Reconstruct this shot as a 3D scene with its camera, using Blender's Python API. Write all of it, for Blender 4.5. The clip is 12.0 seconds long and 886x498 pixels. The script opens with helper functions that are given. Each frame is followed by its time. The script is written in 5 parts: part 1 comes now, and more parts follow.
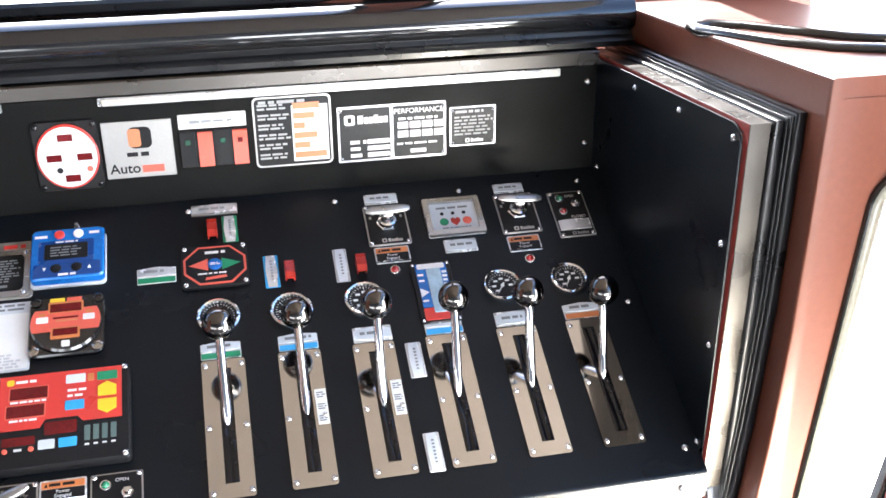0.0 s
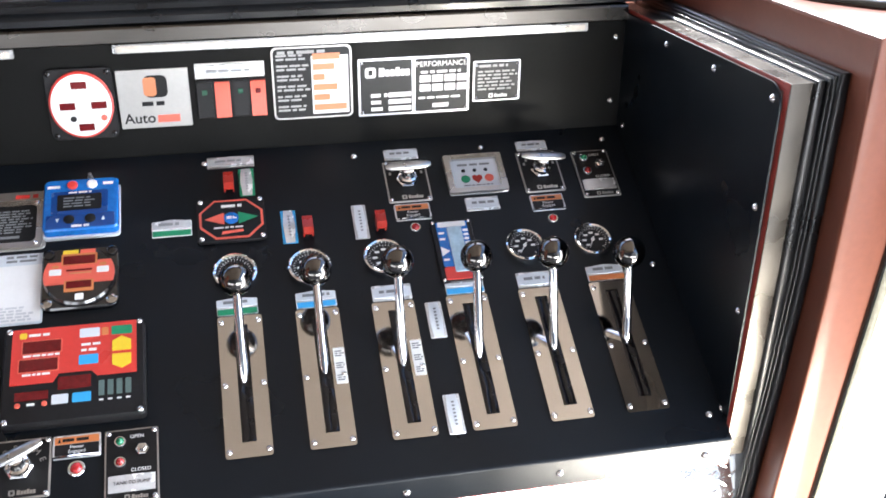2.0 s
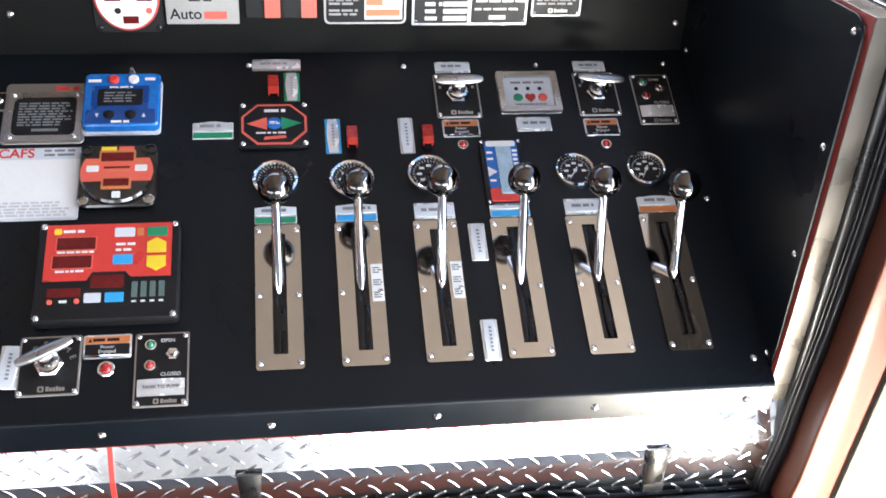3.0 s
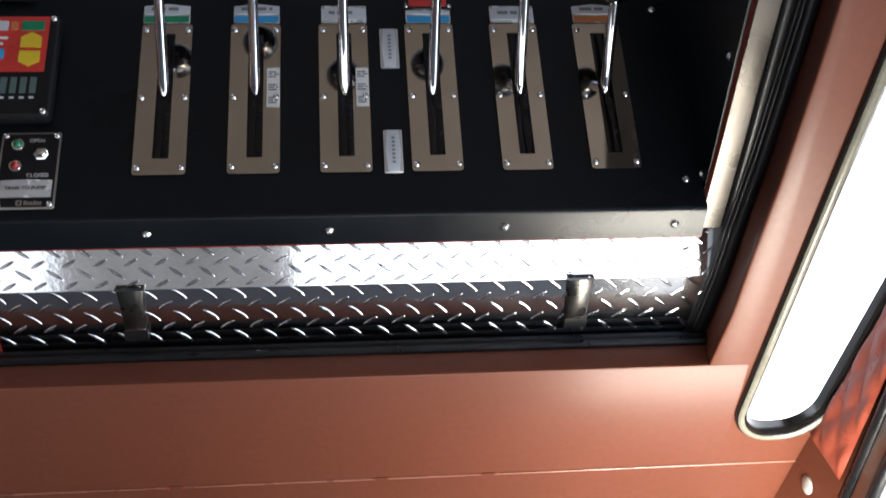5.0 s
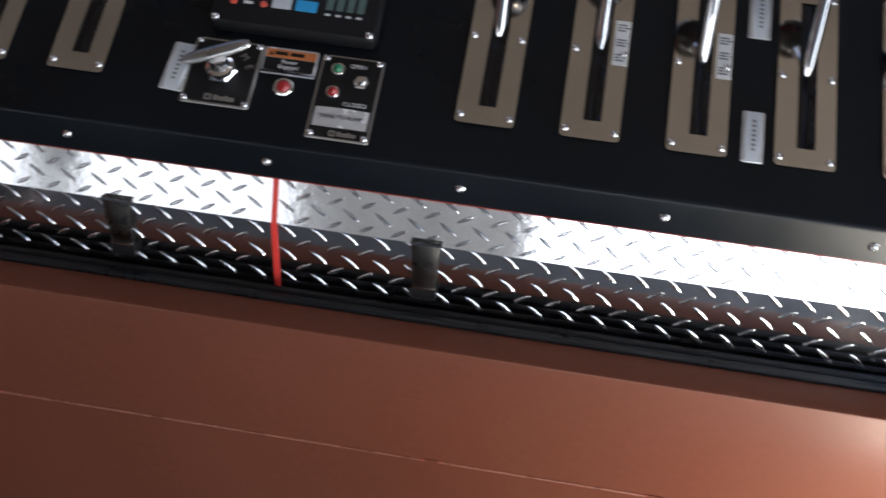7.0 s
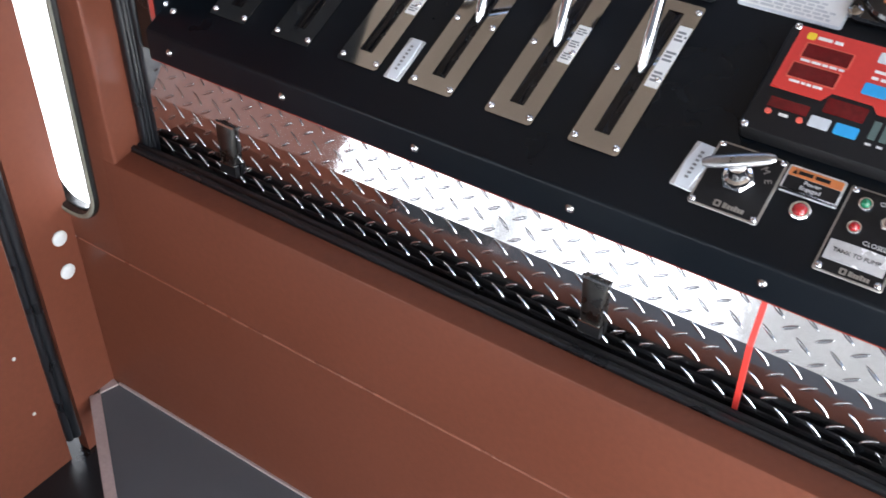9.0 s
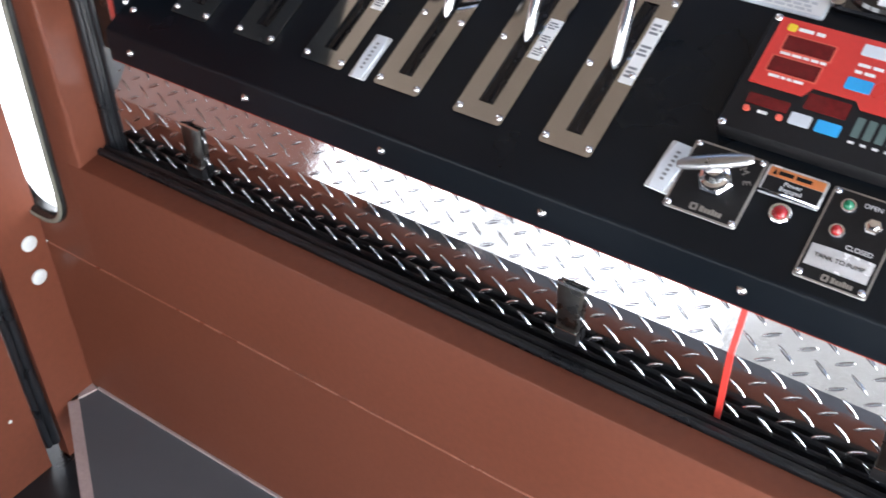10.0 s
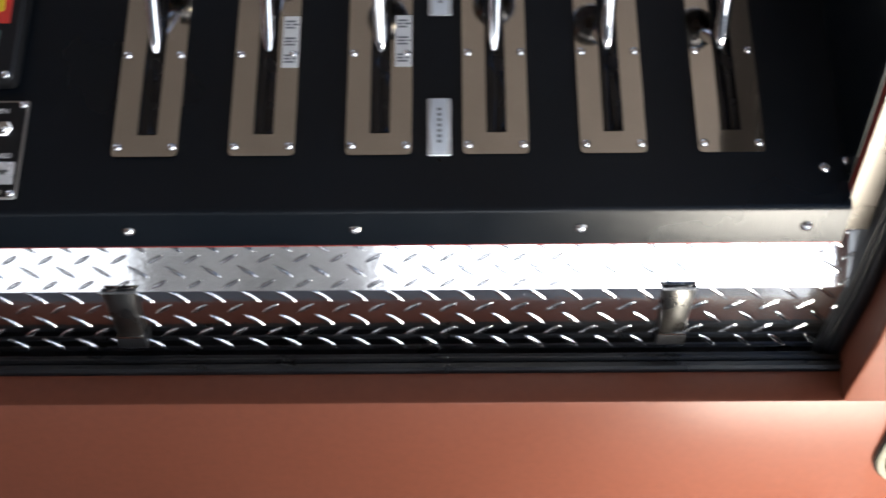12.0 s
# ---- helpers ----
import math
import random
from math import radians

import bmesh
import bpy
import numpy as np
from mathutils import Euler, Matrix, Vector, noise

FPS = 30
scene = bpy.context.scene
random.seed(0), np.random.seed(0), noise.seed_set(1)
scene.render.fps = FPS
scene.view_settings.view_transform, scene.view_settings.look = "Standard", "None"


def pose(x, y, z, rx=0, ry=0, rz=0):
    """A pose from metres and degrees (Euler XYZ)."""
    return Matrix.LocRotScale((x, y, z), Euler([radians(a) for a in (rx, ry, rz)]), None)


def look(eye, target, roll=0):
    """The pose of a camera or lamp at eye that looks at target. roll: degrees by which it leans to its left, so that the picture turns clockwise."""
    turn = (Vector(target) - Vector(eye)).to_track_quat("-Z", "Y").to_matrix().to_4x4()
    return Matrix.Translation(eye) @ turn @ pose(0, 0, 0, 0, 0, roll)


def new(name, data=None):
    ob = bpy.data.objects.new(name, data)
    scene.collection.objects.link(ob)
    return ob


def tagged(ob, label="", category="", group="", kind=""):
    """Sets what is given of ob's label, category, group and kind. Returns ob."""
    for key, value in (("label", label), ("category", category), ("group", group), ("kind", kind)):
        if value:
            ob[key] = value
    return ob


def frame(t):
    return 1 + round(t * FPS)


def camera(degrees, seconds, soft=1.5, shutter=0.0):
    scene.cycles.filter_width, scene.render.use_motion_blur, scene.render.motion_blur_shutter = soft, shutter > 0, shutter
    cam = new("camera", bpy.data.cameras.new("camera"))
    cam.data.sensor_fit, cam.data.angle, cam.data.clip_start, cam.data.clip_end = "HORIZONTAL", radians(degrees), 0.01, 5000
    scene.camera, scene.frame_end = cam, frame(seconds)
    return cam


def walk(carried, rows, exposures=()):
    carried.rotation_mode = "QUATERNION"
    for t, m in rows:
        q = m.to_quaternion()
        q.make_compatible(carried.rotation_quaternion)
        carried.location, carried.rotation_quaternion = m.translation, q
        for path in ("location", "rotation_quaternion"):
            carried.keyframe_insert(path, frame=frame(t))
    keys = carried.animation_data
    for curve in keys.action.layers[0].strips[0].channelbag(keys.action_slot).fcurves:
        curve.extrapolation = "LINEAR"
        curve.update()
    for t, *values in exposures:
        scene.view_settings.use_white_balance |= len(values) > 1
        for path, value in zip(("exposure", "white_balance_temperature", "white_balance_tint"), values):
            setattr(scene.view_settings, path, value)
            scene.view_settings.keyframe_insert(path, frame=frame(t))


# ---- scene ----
cam = camera(45.4, 12.0, 1.6, 0.35)
PATH = [
    (0, (0.075, -1.325, 2.022), (0.449, 0.44, 1.159), -0.3),
    (0.5, (0.076, -1.319, 2.022), (0.463, 0.44, 1.153), -0.4),
    (1, (0.074, -1.311, 2.018), (0.457, 0.44, 1.131), -0.5),
    (1.5, (0.07, -1.301, 2.012), (0.436, 0.446, 1.11), 0.1),
    (2, (0.052, -1.279, 2.007), (0.413, 0.45, 1.069), 0.7),
    (2.5, (0.038, -1.233, 1.996), (0.331, 0.465, 0.98), 2.8),
    (4.5, (0.219, -1.218, 1.893), (0.476, 0.369, 0.705), 3.8),
    (5, (0.267, -1.212, 1.801), (0.462, 0.356, 0.575), 3.1),
    (5.5, (0.274, -1.168, 1.766), (0.482, 0.37, 0.505), 4.2),
    (6, (0.234, -1.123, 1.738), (0.406, 0.393, 0.446), 4.7),
    (6.5, (0.151, -1.089, 1.721), (0.198, 0.435, 0.427), 4.5),
    (7, (0.103, -1.054, 1.708), (-0.056, 0.446, 0.395), 4.3),
    (7.5, (0.088, -1.045, 1.708), (-0.312, 0.42, 0.406), 2.2),
    (9.5, (-0.004, -0.993, 1.711), (-0.944, 0.271, 0.48), 0.2),
    (10, (0.009, -0.943, 1.704), (-0.887, 0.316, 0.435), -1.2),
    (10.5, (0.037, -0.905, 1.696), (-0.661, 0.434, 0.385), -1.9),
    (11, (0.117, -0.901, 1.696), (-0.32, 0.499, 0.336), -2.6),
    (11.5, (0.215, -0.903, 1.702), (0.073, 0.552, 0.338), -0.4),
    (12, (0.359, -0.895, 1.699), (0.338, 0.555, 0.321), -1.0),
]
EXPOSURES = [(0.0, 2.5), (2.5, 2.3), (4.5, 1.3), (5.5, 0.1), (6.0, 0.2), (6.5, 0.3), (7.5, 1.1), (9.5, 2.0), (10.5, 2.05), (11.5, 1.35), (12.0, 0.85)]
walk(cam, [(t, look(eye, target, roll)) for t, eye, target, roll in PATH], [(t, stops, 6050, 10) for t, stops in EXPOSURES])

# ---- world and light ----
world = bpy.data.worlds.new("sky")
scene.world = world
world.use_nodes = True
wn = world.node_tree
sky = wn.nodes.new("ShaderNodeTexSky")
sky.sky_type, sky.sun_disc = "NISHITA", False
SUN_UP, SUN_AZ = radians(36), radians(7)      # height, and bearing clockwise from +y
sky.sun_elevation, sky.sun_rotation = SUN_UP, SUN_AZ
wn.links.new(sky.outputs[0], wn.nodes["Background"].inputs[0])
wn.nodes["Background"].inputs[1].default_value = 0.14
sun = new("sun", bpy.data.lights.new("sun", "SUN"))
sun.data.energy, sun.data.angle, sun.data.color = 5.0, radians(1.5), (1.0, 0.95, 0.88)
to_sun = Vector((math.sin(SUN_AZ) * math.cos(SUN_UP), math.cos(SUN_AZ) * math.cos(SUN_UP), math.sin(SUN_UP)))
sun.matrix_world = Matrix.Translation((0, 0, 6)) @ to_sun.to_track_quat("Z", "Y").to_matrix().to_4x4()
# added fill lamp just inside the east doorway, aimed at the body front
east_fill_light = new("east_fill_light", bpy.data.lights.new("east_fill_light", "AREA"))
east_fill_light.data.shape, east_fill_light.data.size, east_fill_light.data.size_y = "RECTANGLE", 0.40, 0.34
east_fill_light.data.energy, east_fill_light.data.color = 15.0, (1.0, 0.90, 0.73)
east_fill_light.matrix_world = Matrix.Translation((0.98, -0.76, 0.53)) @ Vector((-0.10, -0.995, 0.0)).to_track_quat("Z", "Y").to_matrix().to_4x4()


# ---- materials ----
def mat(name, base, rough=0.5, metal=0.0, var=0.12, scale=8.0, fine=160.0, bump=0.0, rvar=0.1, coat=0.0, stretch=(1, 1, 1), spec=0.5, coat_rough=0.06):
    m = bpy.data.materials.new(name)
    m.use_nodes = True
    nt = m.node_tree
    b = nt.nodes["Principled BSDF"]
    tc = nt.nodes.new("ShaderNodeTexCoord")
    mp = nt.nodes.new("ShaderNodeMapping")
    mp.inputs["Scale"].default_value = stretch
    nt.links.new(tc.outputs["Object"], mp.inputs[0])
    n1, n2 = nt.nodes.new("ShaderNodeTexNoise"), nt.nodes.new("ShaderNodeTexNoise")
    for n, s in ((n1, scale), (n2, fine)):
        n.inputs["Scale"].default_value, n.inputs["Detail"].default_value = s, 4
        nt.links.new(mp.outputs[0], n.inputs["Vector"])
    add = nt.nodes.new("ShaderNodeMath")
    add.operation = "ADD"
    nt.links.new(n1.outputs[0], add.inputs[0])
    nt.links.new(n2.outputs[0], add.inputs[1])
    ramp = nt.nodes.new("ShaderNodeMapRange")
    ramp.inputs[1].default_value, ramp.inputs[2].default_value = 0.6, 1.4
    ramp.inputs[3].default_value, ramp.inputs[4].default_value = 1 - var, 1 + var
    nt.links.new(add.outputs[0], ramp.inputs[0])
    mul = nt.nodes.new("ShaderNodeVectorMath")
    mul.operation = "SCALE"
    mul.inputs[0].default_value = base
    nt.links.new(ramp.outputs[0], mul.inputs["Scale"])
    nt.links.new(mul.outputs[0], b.inputs["Base Color"])
    rr = nt.nodes.new("ShaderNodeMapRange")
    rr.inputs[1].default_value, rr.inputs[2].default_value = 0.35, 0.65
    rr.inputs[3].default_value, rr.inputs[4].default_value = max(0.02, rough * (1 - rvar * 2)), min(1, rough * (1 + rvar * 2))
    nt.links.new(n1.outputs[0], rr.inputs[0])
    nt.links.new(rr.outputs[0], b.inputs["Roughness"])
    b.inputs["Metallic"].default_value = metal
    b.inputs["Specular IOR Level"].default_value = spec
    b.inputs["Coat Weight"].default_value = coat
    b.inputs["Coat Roughness"].default_value = coat_rough
    if bump:
        bp = nt.nodes.new("ShaderNodeBump")
        bp.inputs["Strength"].default_value, bp.inputs["Distance"].default_value = bump, 0.001
        nt.links.new(n2.outputs[0], bp.inputs["Height"])
        nt.links.new(bp.outputs[0], b.inputs["Normal"])
    return m


PAINT = mat("red_brown_paint", (0.130, 0.0400, 0.0220), 0.5, var=0.12, scale=3, bump=0.05, fine=90, rvar=0.08, spec=0.15, coat=0.32, coat_rough=0.30)
DECK_BLACK = mat("black_powder_coat", (0.0026, 0.0046, 0.0074), 0.33, var=0.25, scale=5, fine=900, bump=0.2, spec=0.28)
PANEL_BLACK = mat("matt_black_panel", (0.0042, 0.0043, 0.0040), 0.52, var=0.25, scale=5, fine=900, bump=0.2, spec=0.12)
BLACK = mat("black_plastic", (0.010, 0.010, 0.011), 0.36, var=0.2, spec=0.25)
GLOSS = mat("gloss_black_enamel", (0.010, 0.010, 0.011), 0.09, var=0.2, coat=1.0)
GASKET = mat("glossy_black_rubber", (0.012, 0.012, 0.011), 0.2, var=0.25, scale=14, fine=300, bump=0.2, spec=0.7)
GLARE_RING = mat("olive_grey_glare", (0.19, 0.185, 0.15), 0.22, var=0.2, scale=20)
BOOT = mat("creased_slot_rubber", (0.004, 0.004, 0.005), 0.24, var=0.2, scale=30, spec=0.4)
RUBBER = mat("black_rubber", (0.008, 0.009, 0.011), 0.33, var=0.25, scale=14, fine=300, bump=0.2)
STEEL = mat("polished_stainless", (0.56, 0.54, 0.51), 0.07, 1.0, var=0.06, scale=20, fine=500)
BRUSHED = mat("brushed_stainless", (0.60, 0.58, 0.55), 0.27, 1.0, var=0.1, scale=9, fine=700, bump=0.12, stretch=(1, 1, 0.05))
DULLSTEEL = mat("dull_stainless", (0.30, 0.285, 0.265), 0.42, 1.0, var=0.15, scale=14, fine=300)
CHROME = mat("chrome", (0.86, 0.86, 0.87), 0.05, 1.0, var=0.03)
BALLM = mat("black_chrome", (0.15, 0.14, 0.13), 0.05, 1.0, var=0.05)
TREAD = mat("bright_tread_aluminium", (0.70, 0.71, 0.73), 0.085, 1.0, var=0.08, scale=11, fine=120, bump=0.12, rvar=0.2)
ALU = mat("cast_aluminium", (0.46, 0.46, 0.46), 0.34, 1.0, var=0.12, scale=30, bump=0.3)
TAG = mat("silver_tag", (0.74, 0.76, 0.78), 0.24, 0.45, var=0.1, scale=40)
WHITE = mat("white_print", (0.80, 0.80, 0.79), 0.4, var=0.04)
PALE = mat("pale_grey_panel", (0.62, 0.66, 0.70), 0.35, var=0.05)
GREYP2 = mat("grey_green_bar", (0.10, 0.15, 0.14), 0.3)
ORANGE2 = mat("pale_orange_print", (0.60, 0.22, 0.10), 0.4, var=0.06)
FAINT = mat("faint_grey_print", (0.55, 0.56, 0.58), 0.4)
GREYW = mat("pale_print", (0.33, 0.33, 0.33), 0.45)
GREYP = mat("grey_plastic", (0.20, 0.21, 0.22), 0.4)
SILVERP = mat("satin_silver_panel", (0.46, 0.45, 0.43), 0.34, 0.9, var=0.05, rvar=0.02)
RED = mat("red_print", (0.60, 0.045, 0.035), 0.33, var=0.06)
DULLRED = mat("dull_red_paint", (0.22, 0.02, 0.012), 0.5)
REDSW = mat("red_switch_plastic", (0.36, 0.025, 0.016), 0.3, var=0.08)
RED_LT = mat("light_red_print", (0.72, 0.12, 0.08), 0.35, var=0.05)
DARKRED = mat("dark_red_display", (0.12, 0.006, 0.008), 0.15, var=0.25, scale=40)
ORANGE = mat("orange_print", (0.58, 0.19, 0.06), 0.4, var=0.06)
GREEN = mat("green_print", (0.015, 0.24, 0.11), 0.33, var=0.08)
BLUE = mat("blue_print", (0.012, 0.14, 0.48), 0.22, var=0.25, scale=18, coat=0.6)
DEEPBLUE = mat("deep_blue_print", (0.008, 0.05, 0.22), 0.3)
DARKGREEN = mat("dark_green_print", (0.006, 0.075, 0.04), 0.3)
CYAN = mat("light_blue_print", (0.04, 0.36, 0.72), 0.35, var=0.06)
YELLOW = mat("yellow_print", (0.80, 0.58, 0.03), 0.35, var=0.05)
REDLENS = mat("red_lens", (0.35, 0.01, 0.012), 0.08, var=0.3, scale=60, coat=1)
GREENLENS = mat("green_lens", (0.01, 0.16, 0.07), 0.08, var=0.3, scale=60, coat=1)
DOT = mat("pale_plastic_cap", (0.55, 0.57, 0.56), 0.45)
FLOOR = mat("blue_grey_floor_mat", (0.075, 0.08, 0.092), 0.62, var=0.2, scale=6, fine=700, bump=0.5)
EDGE = mat("pinkish_metal_edging", (0.42, 0.34, 0.33), 0.5, 0.2, var=0.15, scale=12)
QUILT = mat("red_quilted_liner", (0.34, 0.075, 0.045), 0.34, var=0.15, scale=30, fine=220, bump=0.3)
CONCRETE = mat("pale_concrete", (0.58, 0.57, 0.55), 0.9, var=0.12, scale=0.8, fine=14, bump=0.3)
GAP_GREY = mat("reflection_gap_grey", (0.42, 0.41, 0.385), 0.5, var=0.6, scale=5, fine=24)
REARWALL = mat("dark_blue_grey_wall", (0.045, 0.052, 0.064), 0.6, var=0.2, scale=1.5, fine=20)
TRIMSTEEL = mat("satin_stainless_trim", (0.095, 0.088, 0.080), 0.31, 1.0, var=0.10, scale=11, fine=500, bump=0.1)
SEAM_GLINT = mat("seam_highlight_paint", (0.26, 0.10, 0.065), 0.3, var=0.3, scale=25)
STRIPM = mat("satin_strip_cover", (0.56, 0.52, 0.46), 0.3, 0.8, var=0.25, scale=7)
ROOFM = mat("tan_headliner", (0.20, 0.16, 0.125), 0.7, var=0.06, scale=2)
DIMWALL = mat("dark_sky_block", (0.07, 0.065, 0.06), 0.8, var=0.2, scale=0.6, fine=8)

# emissive white for sheets that stand in for daylight outside the openings
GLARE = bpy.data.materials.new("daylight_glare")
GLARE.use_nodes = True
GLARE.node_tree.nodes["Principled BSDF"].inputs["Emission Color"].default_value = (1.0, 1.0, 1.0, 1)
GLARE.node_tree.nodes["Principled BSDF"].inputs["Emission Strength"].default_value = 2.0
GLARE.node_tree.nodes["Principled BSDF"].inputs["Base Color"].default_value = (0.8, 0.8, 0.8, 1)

GLARE2 = GLARE.copy()
GLARE2.name = "rear_daylight_glare"
GLARE2.node_tree.nodes["Principled BSDF"].inputs["Emission Strength"].default_value = 2.3
# weaker glow for the two west rear sheets, to keep the body front darker
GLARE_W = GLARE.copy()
GLARE_W.name = "rear_dimmed_glare"
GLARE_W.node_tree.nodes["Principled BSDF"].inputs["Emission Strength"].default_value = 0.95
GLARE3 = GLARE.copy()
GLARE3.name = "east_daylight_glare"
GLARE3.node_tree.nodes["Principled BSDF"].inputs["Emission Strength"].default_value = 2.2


# ---- mesh helpers ----
def add_box(bm, x0, x1, y0, y1, z0, z1):
    v = [bm.verts.new((x, y, z)) for z in (z0, z1) for y in (y0, y1) for x in (x0, x1)]
    for f in ((0, 2, 3, 1), (4, 5, 7, 6), (0, 1, 5, 4), (2, 6, 7, 3), (0, 4, 6, 2), (1, 3, 7, 5)):
        bm.faces.new([v[i] for i in f])
    return bm


def ring_pts(cx, cy, w, h, r, seg=4):
    r = min(r, w / 2 - 1e-5, h / 2 - 1e-5)
    out = []
    for sx, sy, a0 in ((1, 1, 0), (-1, 1, 90), (-1, -1, 180), (1, -1, 270)):
        for k in range(seg + 1):
            a = radians(a0 + 90 * k / seg)
            out.append((cx + sx * (w / 2 - r) + r * math.cos(a), cy + sy * (h / 2 - r) + r * math.sin(a)))
    return out


def add_poly(bm, pts, z0, z1, ch=0.0):
    """A prism over a counter-clockwise outline, its upper edge chamfered."""
    n = len(pts)
    cx, cy = sum(p[0] for p in pts) / n, sum(p[1] for p in pts) / n
    rings = [[bm.verts.new((x, y, z0)) for x, y in pts], [bm.verts.new((x, y, z1 - ch)) for x, y in pts]]
    if ch:
        def inset(x, y):
            d = math.hypot(x - cx, y - cy) or 1
            return x - (x - cx) / d * ch, y - (y - cy) / d * ch
        rings.append([bm.verts.new((*inset(x, y), z1)) for x, y in pts])
    for a, b in zip(rings, rings[1:]):
        for i in range(n):
            j = (i + 1) % n
            bm.faces.new((a[i], a[j], b[j], b[i]))
    bm.faces.new(rings[0][::-1])
    bm.faces.new(rings[-1])
    return bm


def add_rbox(bm, cx, cy, w, h, z0, z1, r=0.004, ch=0.0008):
    return add_poly(bm, ring_pts(cx, cy, w, h, r), z0, z1, min(ch, (z1 - z0) * 0.5))


def add_frame(bm, cx, cy, w, h, iw, ih, z0, z1, r=0.004, ir=0.001, icx=None, icy=None):
    """A flat plate with a window through it."""
    icx, icy = cx if icx is None else icx, cy if icy is None else icy
    o, i = ring_pts(cx, cy, w, h, r), ring_pts(icx, icy, iw, ih, ir)
    n = len(o)
    lo = [[bm.verts.new((x, y, z)) for x, y in q] for z in (z0, z1) for q in (o, i)]
    for k in range(n):
        j = (k + 1) % n
        bm.faces.new((lo[2][k], lo[2][j], lo[3][j], lo[3][k]))
        bm.faces.new((lo[0][j], lo[0][k], lo[1][k], lo[1][j]))
        bm.faces.new((lo[0][k], lo[0][j], lo[2][j], lo[2][k]))
        bm.faces.new((lo[1][j], lo[1][k], lo[3][k], lo[3][j]))
    return bm


def add_lathe(bm, prof, m=Matrix(), seg=20):
    """Turns a profile of (radius, height) about the z axis of m."""
    rings = []
    for r, z in prof:
        if r < 1e-6:
            rings.append([bm.verts.new(m @ Vector((0, 0, z)))])
        else:
            rings.append([bm.verts.new(m @ Vector((r * math.cos(2 * math.pi * k / seg), r * math.sin(2 * math.pi * k / seg), z))) for k in range(seg)])
    for a, b in zip(rings, rings[1:]):
        for k in range(seg):
            j = (k + 1) % seg
            if len(a) == 1 and len(b) > 1:
                bm.faces.new((a[0], b[k], b[j])[::-1])
            elif len(b) == 1 and len(a) > 1:
                bm.faces.new((a[k], a[j], b[0]))
            elif len(a) > 1:
                bm.faces.new((a[k], a[j], b[j], b[k]))
    return bm


def at3(x, y, z=0.0):
    return Matrix.Translation((x, y, z))


def along(p, q):
    """A frame at p whose z axis points to q."""
    return Matrix.Translation(p) @ (Vector(q) - Vector(p)).to_track_quat("Z", "Y").to_matrix().to_4x4()


def add_strip(bm, rings, closed=True, caps=True):
    """Joins rings of points by quads."""
    vs = [[bm.verts.new(p) for p in r] for r in rings]
    n = len(vs[0])
    for a, b in zip(vs, vs[1:]):
        for k in range(n if closed else n - 1):
            j = (k + 1) % n
            bm.faces.new((a[k], a[j], b[j], b[k]))
    if caps and closed:
        bm.faces.new(vs[0][::-1])
        bm.faces.new(vs[-1])
    return bm


def finish(name, bm, material, angle=35):
    bmesh.ops.recalc_face_normals(bm, faces=bm.faces)
    me = bpy.data.meshes.new(name)
    bm.to_mesh(me)
    bm.free()
    me.materials.append(material)
    me.shade_smooth()
    me.set_sharp_from_angle(angle=radians(angle))
    return me


def part(name, bm, material, parent, label="", angle=35):
    ob = new(name, finish(name, bm, material, angle))
    ob.parent = parent
    if label:
        tagged(ob, label)
    if name in ("print", "blank_boxes", "orange_rows", "marks", "display_print", "red_print"):
        tagged(ob, kind="stuff")
    return ob


def solid(name, bm, material, label, category, kind="", group="", angle=35):
    return tagged(new(name, finish(name, bm, material, angle)), label, category, group, kind)


Z0, SLOPE = 1.0, 25.6
DECK = pose(0, 0, Z0, SLOPE)                 # x along the console, y up its slope, z off it
BACK = pose(0, 0.545, 0, 90)                 # the upright panel: x, height, towards the viewer
FRONT = pose(0, -0.066, 0, 90)               # the turned-down lip of the deck


def thing(name, base, u, v, label, category, group="", turn=0.0, w=0.0):
    ob = new(name)
    ob.matrix_basis = base @ at3(u, v, w) @ pose(0, 0, 0, 0, 0, turn)
    ob.empty_display_size = 0.02
    return tagged(ob, label, category, group)


def letters(name, text, x, y, size, z, material, parent, align="CENTER", bold=0.0):
    cu = bpy.data.curves.new(name, "FONT")
    cu.body, cu.size, cu.align_x, cu.align_y, cu.extrude = text, size, align, "CENTER", 0.0002
    cu.offset = bold
    tmp = bpy.data.objects.new(name, cu)
    scene.collection.objects.link(tmp)
    me = bpy.data.meshes.new_from_object(tmp.evaluated_get(bpy.context.evaluated_depsgraph_get()))
    bpy.data.objects.remove(tmp)
    me.materials.clear()
    me.materials.append(material)
    ob = new(name, me)
    ob.parent = parent
    ob.location = (x, y, z)
    return ob


def add_bars(bm, x0, x1, y0, y1, rows, z, seed=0, fill=0.55):
    """Unreadable lines of print as small bars."""
    rnd = random.Random(seed)
    step = (y1 - y0) / rows
    for k in range(rows):
        y, x = y1 - (k + 0.5) * step, x0
        end = x1 - rnd.random() * 0.25 * (x1 - x0)
        while x < end:
            w = min((0.5 + rnd.random()) * step * 2.2, end - x)
            if w > step * 0.3:
                add_box(bm, x, x + w, y - step * fill / 2, y + step * fill / 2, z, z + 0.0003)
            x += w + step * 0.5
    return bm


def bolt(parent, x, y, z=0.0, r=0.0042, material=None, name="bolt"):
    prof = [(r, 0), (r, r * 0.25), (r * 0.8, r * 0.62), (r * 0.45, r * 0.8), (r * 0.4, r * 0.5), (0, r * 0.5)]
    return part(name, add_lathe(bmesh.new(), prof, at3(x, y, z), 12), material or CHROME, parent)


# ---- large structure ----
MID = -0.224                                  # the console's middle
